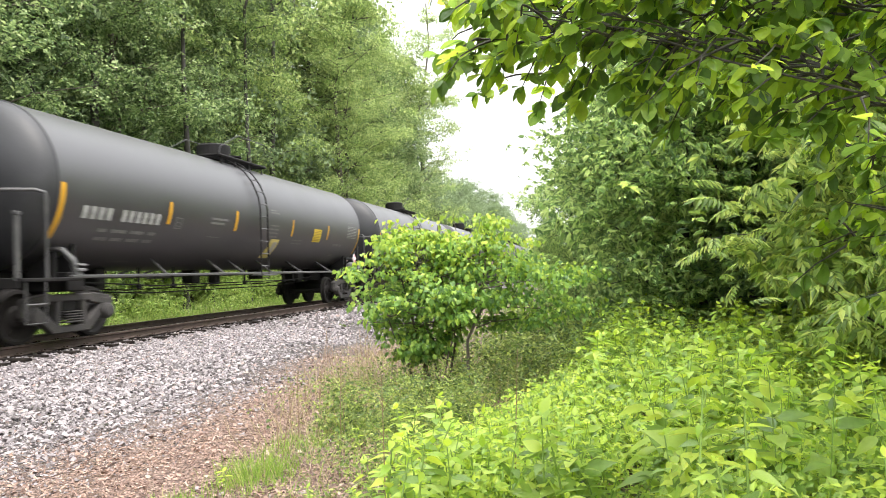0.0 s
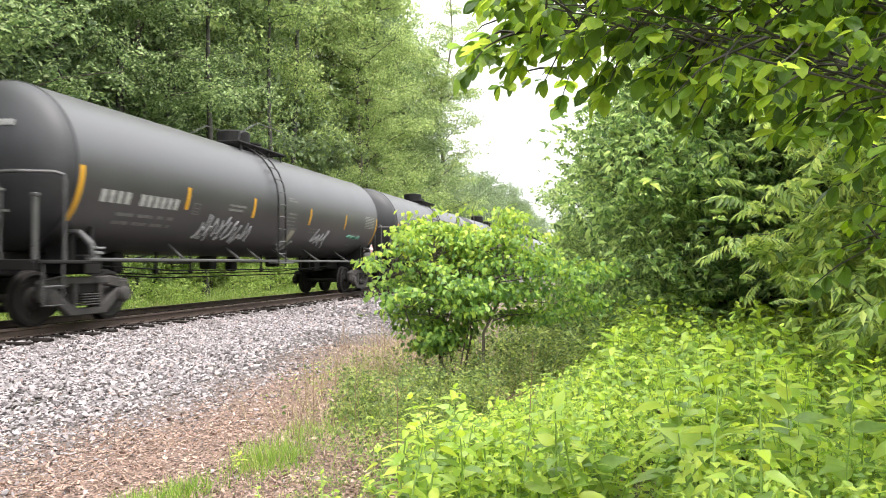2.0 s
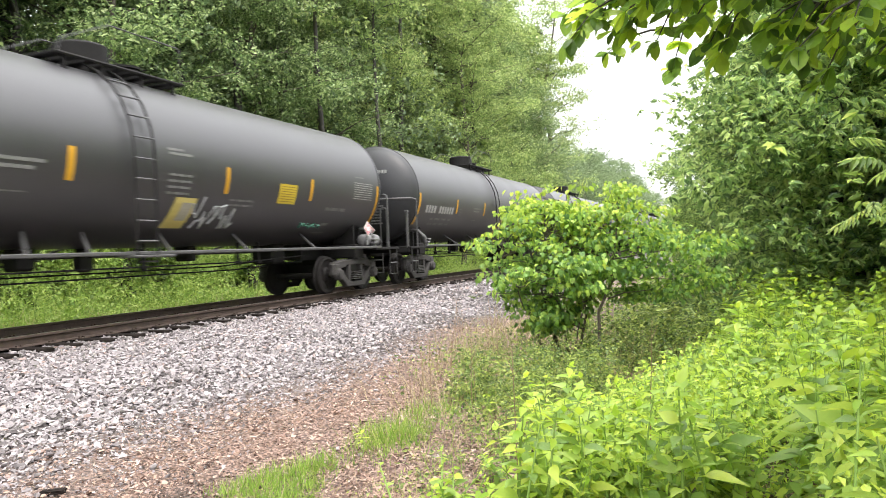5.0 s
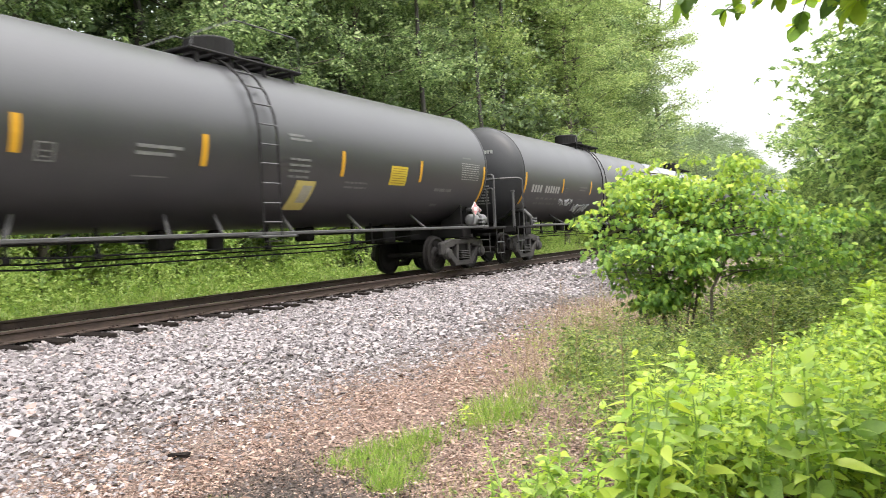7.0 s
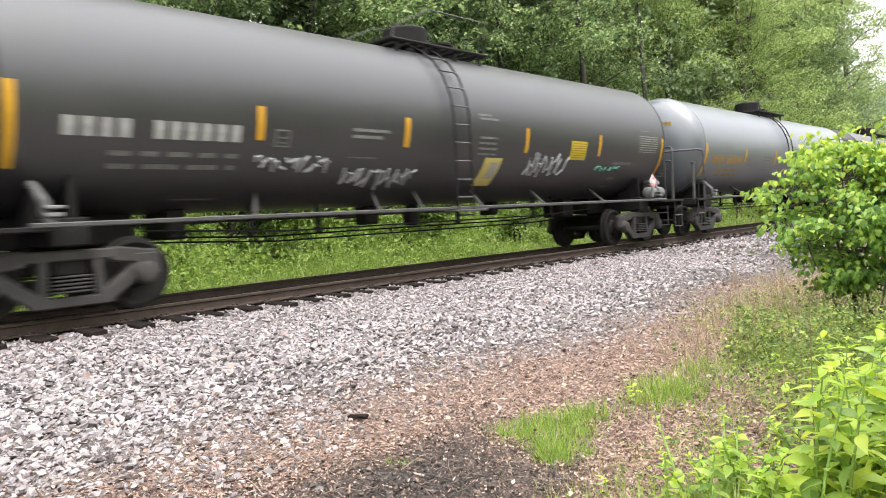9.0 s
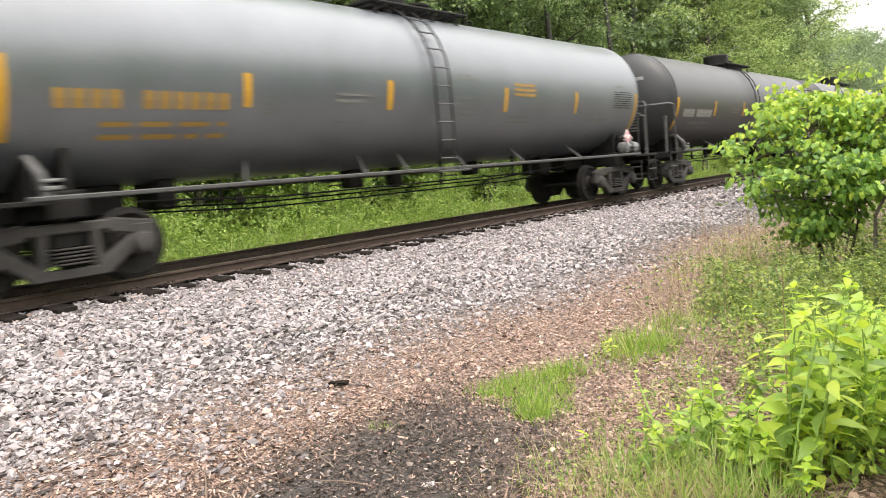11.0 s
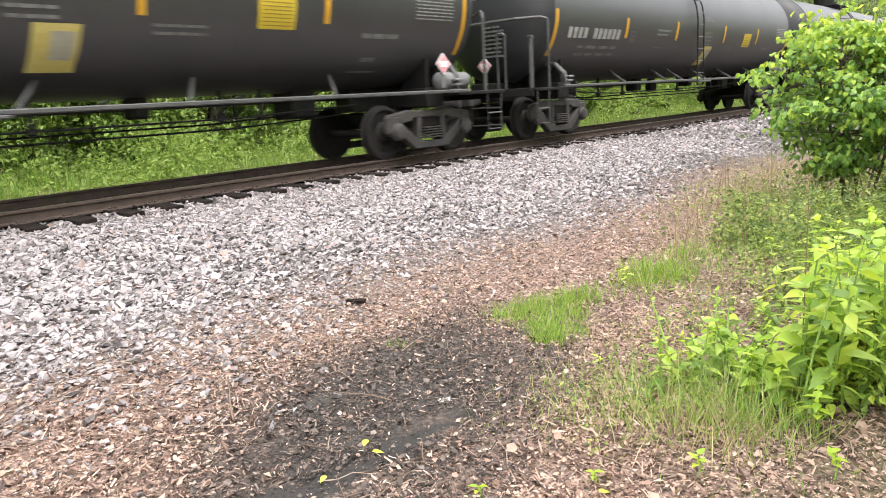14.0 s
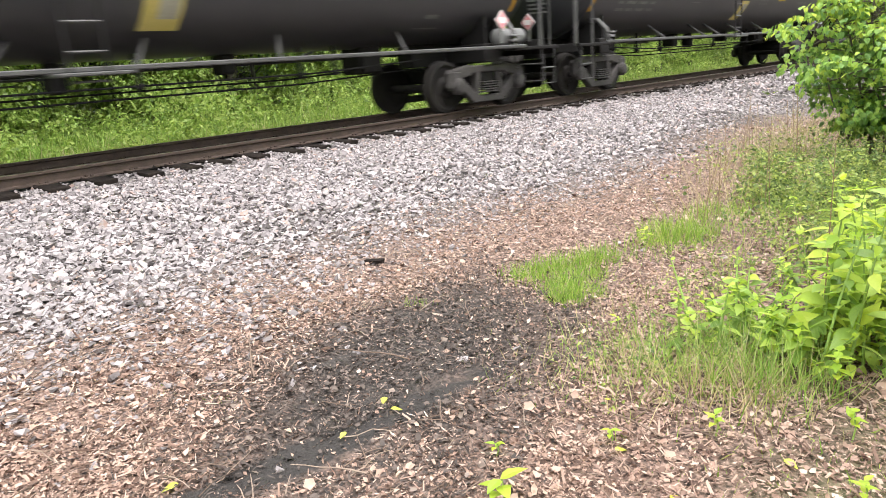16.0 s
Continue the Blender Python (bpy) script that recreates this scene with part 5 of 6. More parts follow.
clump_rng = random.Random(19)
SAPLING_CLUMPS = []
for k in range(104):
    cz = clump_rng.uniform(0.42, 1.9)
    reach = 0.9 * math.sin(math.pi * min(1, max(0.12, (cz - 0.1) / 2.0))) ** 0.8 * min(1, max(0.22, (cz - 0.22) / 0.75))
    ca, cr = clump_rng.uniform(0, 6.28), clump_rng.uniform(0.0, 1.0) ** 0.55
    reach *= clump_rng.choice((0.8, 0.95, 1.0, 1.22))
    SAPLING_CLUMPS.append((-0.08 + math.cos(ca) * reach * cr, math.sin(ca) * reach * cr, cz, clump_rng.uniform(0.14, 0.24)))
build_sapling("maple_sapling", "bushy bright green maple sapling with several thin stems", (7.43, 9.0, -0.42),
              [((0.0, 0, 0), (-0.5, 0.1, 1.9), 0.022), ((0.08, 0.05, 0), (0.1, 0.2, 2.1), 0.022), ((-0.05, 0.06, 0), (-0.1, -0.2, 1.7), 0.018), ((0.12, -0.05, 0), (0.7, 0.2, 1.7), 0.02), ((0.2, 0.1, 0), (0.45, -0.1, 1.5), 0.014), ((-0.14, 0.0, 0), (-0.75, -0.15, 1.4), 0.015)],
              SAPLING_CLUMPS + [(0.05, 0.0, 0.62, 0.16), (0.2, 0.1, 0.7, 0.2), (-0.1, -0.1, 0.75, 0.18), (0.35, 0.0, 0.85, 0.2), (0.1, -0.2, 0.9, 0.22), (0.45, 0.1, 1.2, 0.22), (0.6, 0.0, 1.45, 0.2), (-0.35, 0.05, 2.0, 0.1), (0.1, 0.1, 2.06, 0.12), (-0.62, 0.0, 1.86, 0.11), (-0.5, 0.1, 2.08, 0.08), (-0.2, 0.1, 2.12, 0.08), (0.3, 0.1, 2.1, 0.09), (0.55, 0.15, 1.9, 0.1), (-0.95, -0.1, 1.5, 0.12), (-0.9, 0.1, 1.15, 0.12), (-0.75, -0.15, 0.85, 0.1)], 7000, 0.076, 71, 220)
build_sapling("slender_sapling", "thin leaning sapling with sparse small leaves", (7.92, 8.75, -0.42),
              [((0.0, 0, 0), (0.25, 0.2, 2.05), 0.025), ((-0.25, 0.1, 0), (-0.2, 0.2, 1.3), 0.015)],
              [(0.2, 0.2, 1.77, 0.34), (0.55, 0.2, 1.47, 0.4), (0.95, 0.1, 1.32, 0.36), (-0.05, 0.1, 1.47, 0.3), (0.7, 0.2, 1.12, 0.3), (0.35, 0.1, 1.12, 0.25), (0.75, 0.3, 0.87, 0.3), (0.3, 0.5, 0.82, 0.3), (1.1, 0.4, 1.02, 0.35), (0.55, 0.6, 1.42, 0.4), (1.25, 0.6, 1.37, 0.35), (0.1, 0.6, 1.17, 0.35), (0.3, 0.25, 2.0, 0.25), (0.55, 0.1, 1.75, 0.28), (0.0, 0.3, 1.8, 0.25)], 4200, 0.062, 72, 80)


# ---- broad-leaved plants of the clearing ----
def plant_points(rng, h, pairs):
    """Leaf places along one upright stem, in crossed pairs, larger below the middle."""
    out = []
    for k in range(pairs):
        t = 0.14 + 0.86 * (k / max(1, pairs - 1)) ** 0.85
        a = k * math.pi / 2 + rng.normal(0, 0.25)
        s = 0.16 * (0.58 + 0.57 * math.sin(math.pi * min(1, 1.12 * t))) * rng.uniform(0.65, 1.25) * (0.36 + 0.78 * h)
        for d in (0, math.pi):
            out.append((t * h, a + d + rng.normal(0, 0.15), s, 0.22 - 0.3 * (1 - t) + rng.normal(0, 0.36) + (0.15 if k == pairs - 1 else 0)))
    return out


def build_plants():
    rng = np.random.default_rng(81)
    prng = random.Random(81)
    n = 3300
    X = np.concatenate([rng.uniform(7.0, 15.0, n), rng.uniform(8.2, 9.8, 90)])
    Y = np.concatenate([rng.uniform(2.6, 17, n), rng.uniform(2.9, 4.6, 90)])
    # the clearing's edge: the path cuts in near the camera
    edge = np.interp(Y, [2.6, 3.0, 3.6, 4.2, 5.5, 7, 9, 12, 17], [9.3, 8.85, 8.38, 8.2, 8.1, 8.45, 8.9, 9.1, 9.0]) + 0.1 * np.sin(Y * 5)
    keep = (X > edge) & (((X - 9.3) ** 2 + (Y - 0.6) ** 2) > 2.35 ** 2)
    X, Y, edge = X[keep], Y[keep], edge[keep]
    bx, by = rng.uniform(10.6, 15, 420), rng.uniform(-7, 2.6, 420)
    ok = np.hypot(bx - 9.3, by - 0.6) > 1.9
    X, Y, edge = np.concatenate([X, bx[ok]]), np.concatenate([Y, by[ok]]), np.concatenate([edge, np.full(ok.sum(), 10.6)])
    H = rng.uniform(0.4, 0.92, len(X)) * np.clip(0.38 + (X - edge) * 1.0, 0.35, 1.05)
    # a few lower ones stand out in the grass
    X, Y, H = np.append(X, (8.08, 8.18, 8.3, 8.02, 8.14, 8.5, 8.58, 8.67, 8.46, 8.74, 8.62)), np.append(Y, (3.45, 3.56, 3.5, 3.6, 3.7, 3.42, 3.52, 3.46, 3.6, 3.62, 3.72)), np.append(H, (0.42, 0.46, 0.48, 0.32, 0.44, 0.8, 0.88, 0.86, 0.72, 0.92, 0.88))
    X, Y, H = np.append(X, (8.3, 8.2, 8.42, 8.36, 8.25, 8.1)), np.append(Y, (4.6, 4.95, 4.4, 5.05, 4.25, 5.4)), np.append(H, (0.95, 0.92, 1.0, 0.98, 0.82, 0.85))
    # the full clump where the path meets the clearing
    cx, cy = rng.uniform(8.35, 9.5, 120), rng.uniform(3.2, 4.9, 120)
    ok = cx - 8.35 > 0.5 * (3.5 - cy)
    X, Y, H = np.append(X, cx[ok]), np.append(Y, cy[ok]), np.append(H, rng.uniform(0.45, 0.92, ok.sum()))
    X, Y, H = np.append(X, rng.uniform(7.92, 8.4, 16)), np.append(Y, rng.uniform(3.38, 3.85, 16)), np.append(H, rng.uniform(0.28, 0.5, 16))
    # bare litter lies before its slanting front
    ok = (X < 8.4) | (X > 9.65) | (Y > X - 5.1)
    X, Y, H = X[ok], Y[ok], H[ok]
    H = H * np.where(X < 9.65, np.interp(Y, [3.0, 5.5, 8.0], [0.82, 0.76, 0.95]), 1.0)
    H = H * np.where(X < 9.2, np.interp(Y, [4.2, 5.4, 8.0, 10.0], [1.0, 0.7, 0.7, 1.0]), 1.0)
    Z = ground_z(X, Y) - 0.02
    d = (X - 8.8) ** 2 + (Y - 3.0) ** 2
    order = np.argsort(d)
    leaf_me, young_me = fast_mesh("leaf", *LEAF_FINE, M_PLANT, True), fast_mesh("young_leaf", *LEAF_FINE, M_PLANTNEW, True)
    stem_v, stem_f = [], []
    P, R, S, top = [], [], [], []
    for rank, i in enumerate(order):
        h = float(H[i])
        near = rank < 90
        pairs = 11
        base = np.array([X[i], Y[i], Z[i]])
        bend = rng.normal(0, 0.11, 2)
        pts = np.array([(0, 0, 0), (bend[0] * 0.4, bend[1] * 0.4, h * 0.5), (bend[0], bend[1], h)])
        spots = plant_points(rng, h, pairs)
        grow = rng.uniform(0.5, 1.2)
        spots = [(z, a, s * grow, q) for z, a, s, q in spots]
        if near:
            root = tagged(empty("broadleaf_plant", Matrix.Translation(base.tolist())), "tall bright green broad-leaved weed with upright stem", "plant", group="weeds of the clearing")
            under(new("stem", fast_mesh("stem", *tube(pts, (0.007, 0.006, 0.003), 5), M_STEM)), root)
            for k, (z, a, s, tilt) in enumerate(spots):
                q = (bend[0] * z / h, bend[1] * z / h, z)
                ob = under(new("leaf", young_me if k >= len(spots) - 5 else leaf_me), root)
                ob.matrix_basis = Matrix.Translation(q) @ Matrix.Rotation(a, 4, "Z") @ Matrix.Rotation(tilt, 4, "X") @ Matrix.Rotation(prng.gauss(0, 0.35), 4, "Y") @ Matrix.Diagonal((s * prng.uniform(0.8, 1.2), s, s, 1))
        else:
            stem_v.append(tube(base + pts, (0.0045, 0.0035, 0.002), 4))
            for k, (z, a, s, tilt) in enumerate(spots):
                P.append(base + np.array((bend[0] * z / h, bend[1] * z / h, z)))
                R.append((a, tilt, rng.normal(0, 0.35)))
                S.append(s * 1.1)
                top.append(k >= len(spots) - 4)
    P, S, top = np.array(P), np.array(S), np.array(top)
    R = turns(*np.array(R).T)
    # small leaves fill the room between the stems
    m = 15000
    fx, fy = rng.uniform(8.2, 14.5, m), 3.0 + 11 * rng.uniform(0, 1, m) ** 1.4
    fe = np.interp(fy, [2.6, 3.0, 3.6, 4.2, 5.5, 7, 9, 12, 17], [9.3, 8.85, 8.45, 8.3, 8.25, 8.55, 8.95, 9.1, 9.0])
    ok = (fx > fe) & ((fx < 8.4) | (fx > 9.65) | (fy > fx - 5.1))
    fx, fy, fe = fx[ok], fy[ok], fe[ok]
    m = len(fx)
    fz = ground_z(fx, fy) + rng.uniform(0.04, 0.6, m) * np.clip(0.35 + (fx - fe), 0.35, 1.05)
    fill = [spray(970 + i, 6, 1.0) for i in range(3)]
    filler = merged([scattered(fill[i], np.column_stack([fx, fy, fz])[i::3], random_turns(rng, len(fx[i::3]), 0.4), rng.uniform(0.045, 0.095, len(fx[i::3]))) for i in range(3)])
    root = tagged(new("undergrowth"), "dense bright green broad-leaved weeds filling the clearing", "undergrowth", kind="stuff")
    v, f = merged(stem_v)
    under(new("stems", fast_mesh("stems", v, f, M_STEM)), root)
    under(new("small_leaves", fast_mesh("small_leaves", *filler, M_PLANT)), root)
    for sel, m, nm in ((~top, M_PLANT, "leaves"), (top, M_PLANTNEW, "young_leaves")):
        close = np.hypot(P[:, 0] - 8.8, P[:, 1] - 3.0) < 3.0
        v, f = merged([scattered(LEAF_FINE, P[sel & close], R[sel & close], S[sel & close]), scattered(LEAF, P[sel & ~close], R[sel & ~close], S[sel & ~close])])
        under(new(nm, fast_mesh(nm, v, f, m, True)), root)


build_plants()


# ---- grass, verge, litter ----
def blades(name, label, rng, centres, material, category="grass"):
    """Grass: centres of (x, y, radius x, radius y, count, height, width)."""
    P, S, A = [], [], []
    for x, y, rx, ry, n, h, w in centres:
        q = rng.normal(0, 0.5, (n, 2)) * (rx, ry) + (x, y)
        P.append(np.column_stack([q, ground_z(q[:, 0], q[:, 1]) - 0.01]))
        hh = h * rng.uniform(0.3, 1.2, n) * np.clip(1.25 - 0.5 * np.hypot((q[:, 0] - x) / rx, (q[:, 1] - y) / ry), 0.35, 1)
        S.append(np.column_stack([w * rng.uniform(0.7, 1.3, n), hh * rng.uniform(0.3, 1.1, n), hh]))
    P, S = np.concatenate(P), np.concatenate(S)
    v, f = scattered(BLADE, P, turns(rng.uniform(0, 2 * np.pi, len(P)), rng.normal(0, 0.4, len(P)), rng.normal(0, 0.4, len(P))), S)
    return tagged(new(name, fast_mesh(name, v, f, material)), label, category, kind="stuff")


grass_rng = np.random.default_rng(91)
blades("grass_tuft", "low tuft of fresh green grass on the path", grass_rng, [(6.52, 4.15, 0.22, 0.16, 420, 0.11, 0.005), (6.62, 4.4, 0.22, 0.22, 520, 0.15, 0.005), (6.72, 4.68, 0.18, 0.2, 420, 0.16, 0.005), (6.85, 4.12, 0.22, 0.18, 460, 0.15, 0.005), (6.98, 3.92, 0.14, 0.12, 260, 0.15, 0.005), (6.85, 4.4, 0.16, 0.16, 260, 0.12, 0.005), (6.4, 4.3, 0.1, 0.1, 90, 0.09, 0.004), (7.08, 4.1, 0.1, 0.12, 90, 0.1, 0.004), (6.3, 3.35, 0.1, 0.08, 60, 0.08, 0.003), (6.56, 1.9, 0.14, 0.07, 150, 0.025, 0.006), (6.2, 1.8, 0.1, 0.06, 80, 0.02, 0.006)], M_TUFT)
blades("grass_tuft", "tuft of green grass among dry stalks", grass_rng, [(7.0, 5.3, 0.3, 0.42, 900, 0.2, 0.005), (6.95, 6.1, 0.25, 0.35, 300, 0.18, 0.005), (7.35, 6.6, 0.3, 0.4, 350, 0.22, 0.005)], M_TUFT)
blades("grass_patch", "thin straw-coloured grass at the foot of the weeds", grass_rng, [(7.95, 3.2, 0.55, 0.5, 330, 0.2, 0.004), (8.3, 3.12, 0.35, 0.3, 250, 0.26, 0.004), (7.55, 4.2, 0.6, 1.0, 420, 0.12, 0.004)], M_STRAW)
blades("grass_patch", "thin green grass at the foot of the weeds", grass_rng, [(8.0, 3.3, 0.55, 0.55, 240, 0.15, 0.004), (8.3, 3.15, 0.3, 0.25, 120, 0.24, 0.005), (7.9, 2.9, 0.7, 0.4, 160, 0.06, 0.004), (8.2, 3.6, 0.4, 0.4, 160, 0.22, 0.006), (7.75, 3.3, 0.4, 0.5, 260, 0.1, 0.004), (8.7, 2.75, 0.5, 0.35, 160, 0.07, 0.004), (7.75, 5.0, 0.6, 1.2, 380, 0.14, 0.005), (7.8, 7.5, 0.9, 2.2, 650, 0.26, 0.006), (8.0, 11.5, 1.6, 3.0, 1500, 0.36, 0.009)], M_TUFT)
blades("dry_stalks", "thin dry brown stalks standing in the grass by the saplings", grass_rng, [(7.5, 6.6, 0.6, 1.2, 60, 0.75, 0.004), (8.1, 8.0, 0.7, 1.0, 160, 0.6, 0.005), (8.7, 9.3, 0.9, 1.0, 200, 0.6, 0.006), (7.0, 6.2, 0.4, 0.7, 40, 0.7, 0.004), (7.3, 7.8, 0.5, 1.0, 220, 0.3, 0.004), (7.6, 5.6, 0.6, 0.8, 260, 0.16, 0.004)], M_STRAW)
blades("grass_patch", "pale green grass in front of the weeds", grass_rng, [(7.8, 3.4, 0.55, 0.5, 260, 0.16, 0.004), (8.15, 3.3, 0.4, 0.3, 300, 0.26, 0.005), (8.45, 3.3, 0.2, 0.15, 140, 0.26, 0.005)], M_GRASS)
blades("grass_patch", "fine green grass under the saplings", grass_rng, [(7.6, 6.4, 0.5, 0.7, 330, 0.26, 0.005), (7.5, 7.8, 0.5, 0.9, 380, 0.3, 0.005), (8.2, 7.0, 0.5, 1.0, 260, 0.3, 0.005)], M_GRASS)
blades("dry_grass", "tall dry grass along the edge of the litter", grass_rng, [(6.6, 8.4, 0.6, 1.6, 460, 0.55, 0.004), (6.3, 11.5, 0.8, 2.5, 600, 0.55, 0.005), (6.9, 6.8, 0.3, 0.8, 120, 0.45, 0.003)], M_STRAW)



def build_verge():
    """Rank grass and weeds on the far side of the track."""
    rng = np.random.default_rng(95)
    n = 30000
    x, y = rng.uniform(-8.5, -3.2, n), 1 + 79 * rng.uniform(0, 1, n) ** 1.7
    P = np.column_stack([x, y, ground_z(x, y) - 0.02])
    lush = 0.5 + 0.3 * np.sin(0.9 * y + 1.7 * x) + 0.25 * np.sin(2.3 * y - 1.1 * x + 1) + 0.2 * np.sin(5.1 * y + 2 * x)
    keep = rng.uniform(0, 1, n) < np.clip(lush + 0.35, 0.08, 1)
    P, x, y, lush = P[keep], x[keep], y[keep], lush[keep]
    n = len(x)
    h = rng.uniform(0.15, 0.5, n) * np.clip((-2.6 - x) / 1.5, 0.4, 1.3) * np.clip(0.5 + 0.8 * lush, 0.4, 1.3)
    S = np.column_stack([0.02 + 0.0006 * y, h * 0.6, h])
    v, f = scattered(BLADE, P, random_turns(rng, n, 0.2), S)
    root = tagged(new("far_verge"), "rank sunlit grass and weeds beyond the track", "verge", kind="stuff")
    under(new("blades", fast_mesh("blades", v, f, M_GRASS)), root)
    k = 5000
    x, y = rng.uniform(-5.2, -3.0, k), 1 + 60 * rng.uniform(0, 1, k) ** 1.7
    hh = rng.uniform(0.15, 0.45, k)
    v, f = scattered(BLADE, np.column_stack([x, y, ground_z(x, y) - 0.02]), random_turns(rng, k, 0.45), np.column_stack([0.012 + 0.0005 * y, hh * 0.8, hh]))
    under(new("dry_blades", fast_mesh("dry_blades", v, f, M_STRAW)), root)
    n = 17000
    x, y = rng.uniform(-8.5, -3.6, n), 1 + 79 * rng.uniform(0, 1, n) ** 1.7
    lush = 0.45 + 0.35 * np.sin(1.3 * y + 0.9 * x + 2) + 0.3 * np.sin(3.1 * y - 1.7 * x) + 0.2 * np.sin(6.1 * y + 2.6 * x)
    keep = rng.uniform(0, 1, n) < np.clip(lush, 0.05, 1)
    x, y, lush = x[keep], y[keep], lush[keep]
    n = len(x)
    P = np.column_stack([x, y, ground_z(x, y) + rng.uniform(0.05, 1.0, n) * np.clip((-3.0 - x) / 2, 0.3, 2.2) * np.clip(0.4 + lush, 0.4, 1.5)])
    sp = [spray(900 + i, 7, 1.0) for i in range(3)]
    v, f = merged([scattered(sp[i], P[i::3], random_turns(rng, len(P[i::3]), 0.3), rng.uniform(0.1, 0.22, len(P[i::3]))) for i in range(3)])
    under(new("weeds", fast_mesh("weeds", v, f, M_WEED)), root)
    n = 7000
    x, y = rng.uniform(-9.6, -5.8, n), rng.uniform(-8, 20, n)
    P = np.column_stack([x, y, ground_z(x, y) + rng.uniform(0.1, 1.5, n) * np.clip((-5.2 - x) / 2, 0.3, 1.2) * (0.7 + 0.3 * np.sin(1.7 * y + x))])
    v, f = merged([scattered(sp[i], P[i::3], random_turns(rng, len(P[i::3]), 0.3), rng.uniform(0.1, 0.2, len(P[i::3]))) for i in range(3)])
    under(new("tall_weeds", fast_mesh("tall_weeds", v, f, M_WEED)), root)


build_verge()


def build_low_weeds():
    """Small leafy weeds between the path and the clearing, and seedlings on the path."""
    rng = np.random.default_rng(97)
    sp = [spray(950 + i, 7, 0.9) for i in range(3)]
    P, S = [], []
    for x, y, rx, ry, n, h, s in ((7.55, 5.9, 0.3, 0.5, 110, 0.3, 0.05), (7.75, 6.6, 0.3, 0.4, 140, 0.45, 0.055), (7.35, 7.4, 0.3, 0.4, 90, 0.45, 0.055), (7.9, 7.3, 0.35, 0.4, 150, 0.4, 0.055), (7.3, 8.5, 0.4, 0.5, 130, 0.4, 0.055), (7.9, 9.3, 0.7, 0.9, 300, 0.26, 0.06), (8.3, 8.3, 0.6, 1.0, 260, 0.32, 0.06), (8.6, 10.5, 1.4, 1.8, 1000, 0.5, 0.075), (8.6, 14, 1.5, 2.5, 1200, 0.8, 0.12), (7.7, 4.6, 0.4, 0.7, 130, 0.1, 0.04), (7.9, 3.4, 0.35, 0.4, 120, 0.12, 0.035), (6.4, 9.0, 0.5, 1.5, 160, 0.3, 0.06), (7.08, 6.85, 0.2, 0.22, 210, 0.44, 0.06), (7.35, 6.5, 0.2, 0.2, 130, 0.34, 0.055), (7.5, 7.6, 0.25, 0.25, 180, 0.42, 0.06), (7.95, 8.2, 0.25, 0.25, 170, 0.4, 0.06), (8.15, 7.0, 0.22, 0.3, 170, 0.46, 0.065), (7.9, 6.1, 0.2, 0.25, 150, 0.36, 0.055), (8.5, 8.9, 0.4, 0.4, 300, 0.5, 0.07), (8.0, 5.3, 0.2, 0.25, 130, 0.3, 0.055)):
        q = rng.normal(0, 0.6, (n, 2)) * (rx, ry) + (x, y)
        z = ground_z(q[:, 0], q[:, 1]) + h * rng.uniform(0.05, 1, n) ** 1.3
        P.append(np.column_stack([q, z]))
        S.append(s * rng.uniform(0.6, 1.4, n))
    P, S = np.concatenate(P), np.concatenate(S)
    v, f = merged([scattered(sp[i], P[i::3], random_turns(rng, len(P[i::3]), 0.35), S[i::3]) for i in range(3)])
    tagged(new("low_weeds", fast_mesh("low_weeds", v, f, M_LOWWEED)), "low leafy weeds between path and saplings", "weeds", kind="stuff")


build_low_weeds()


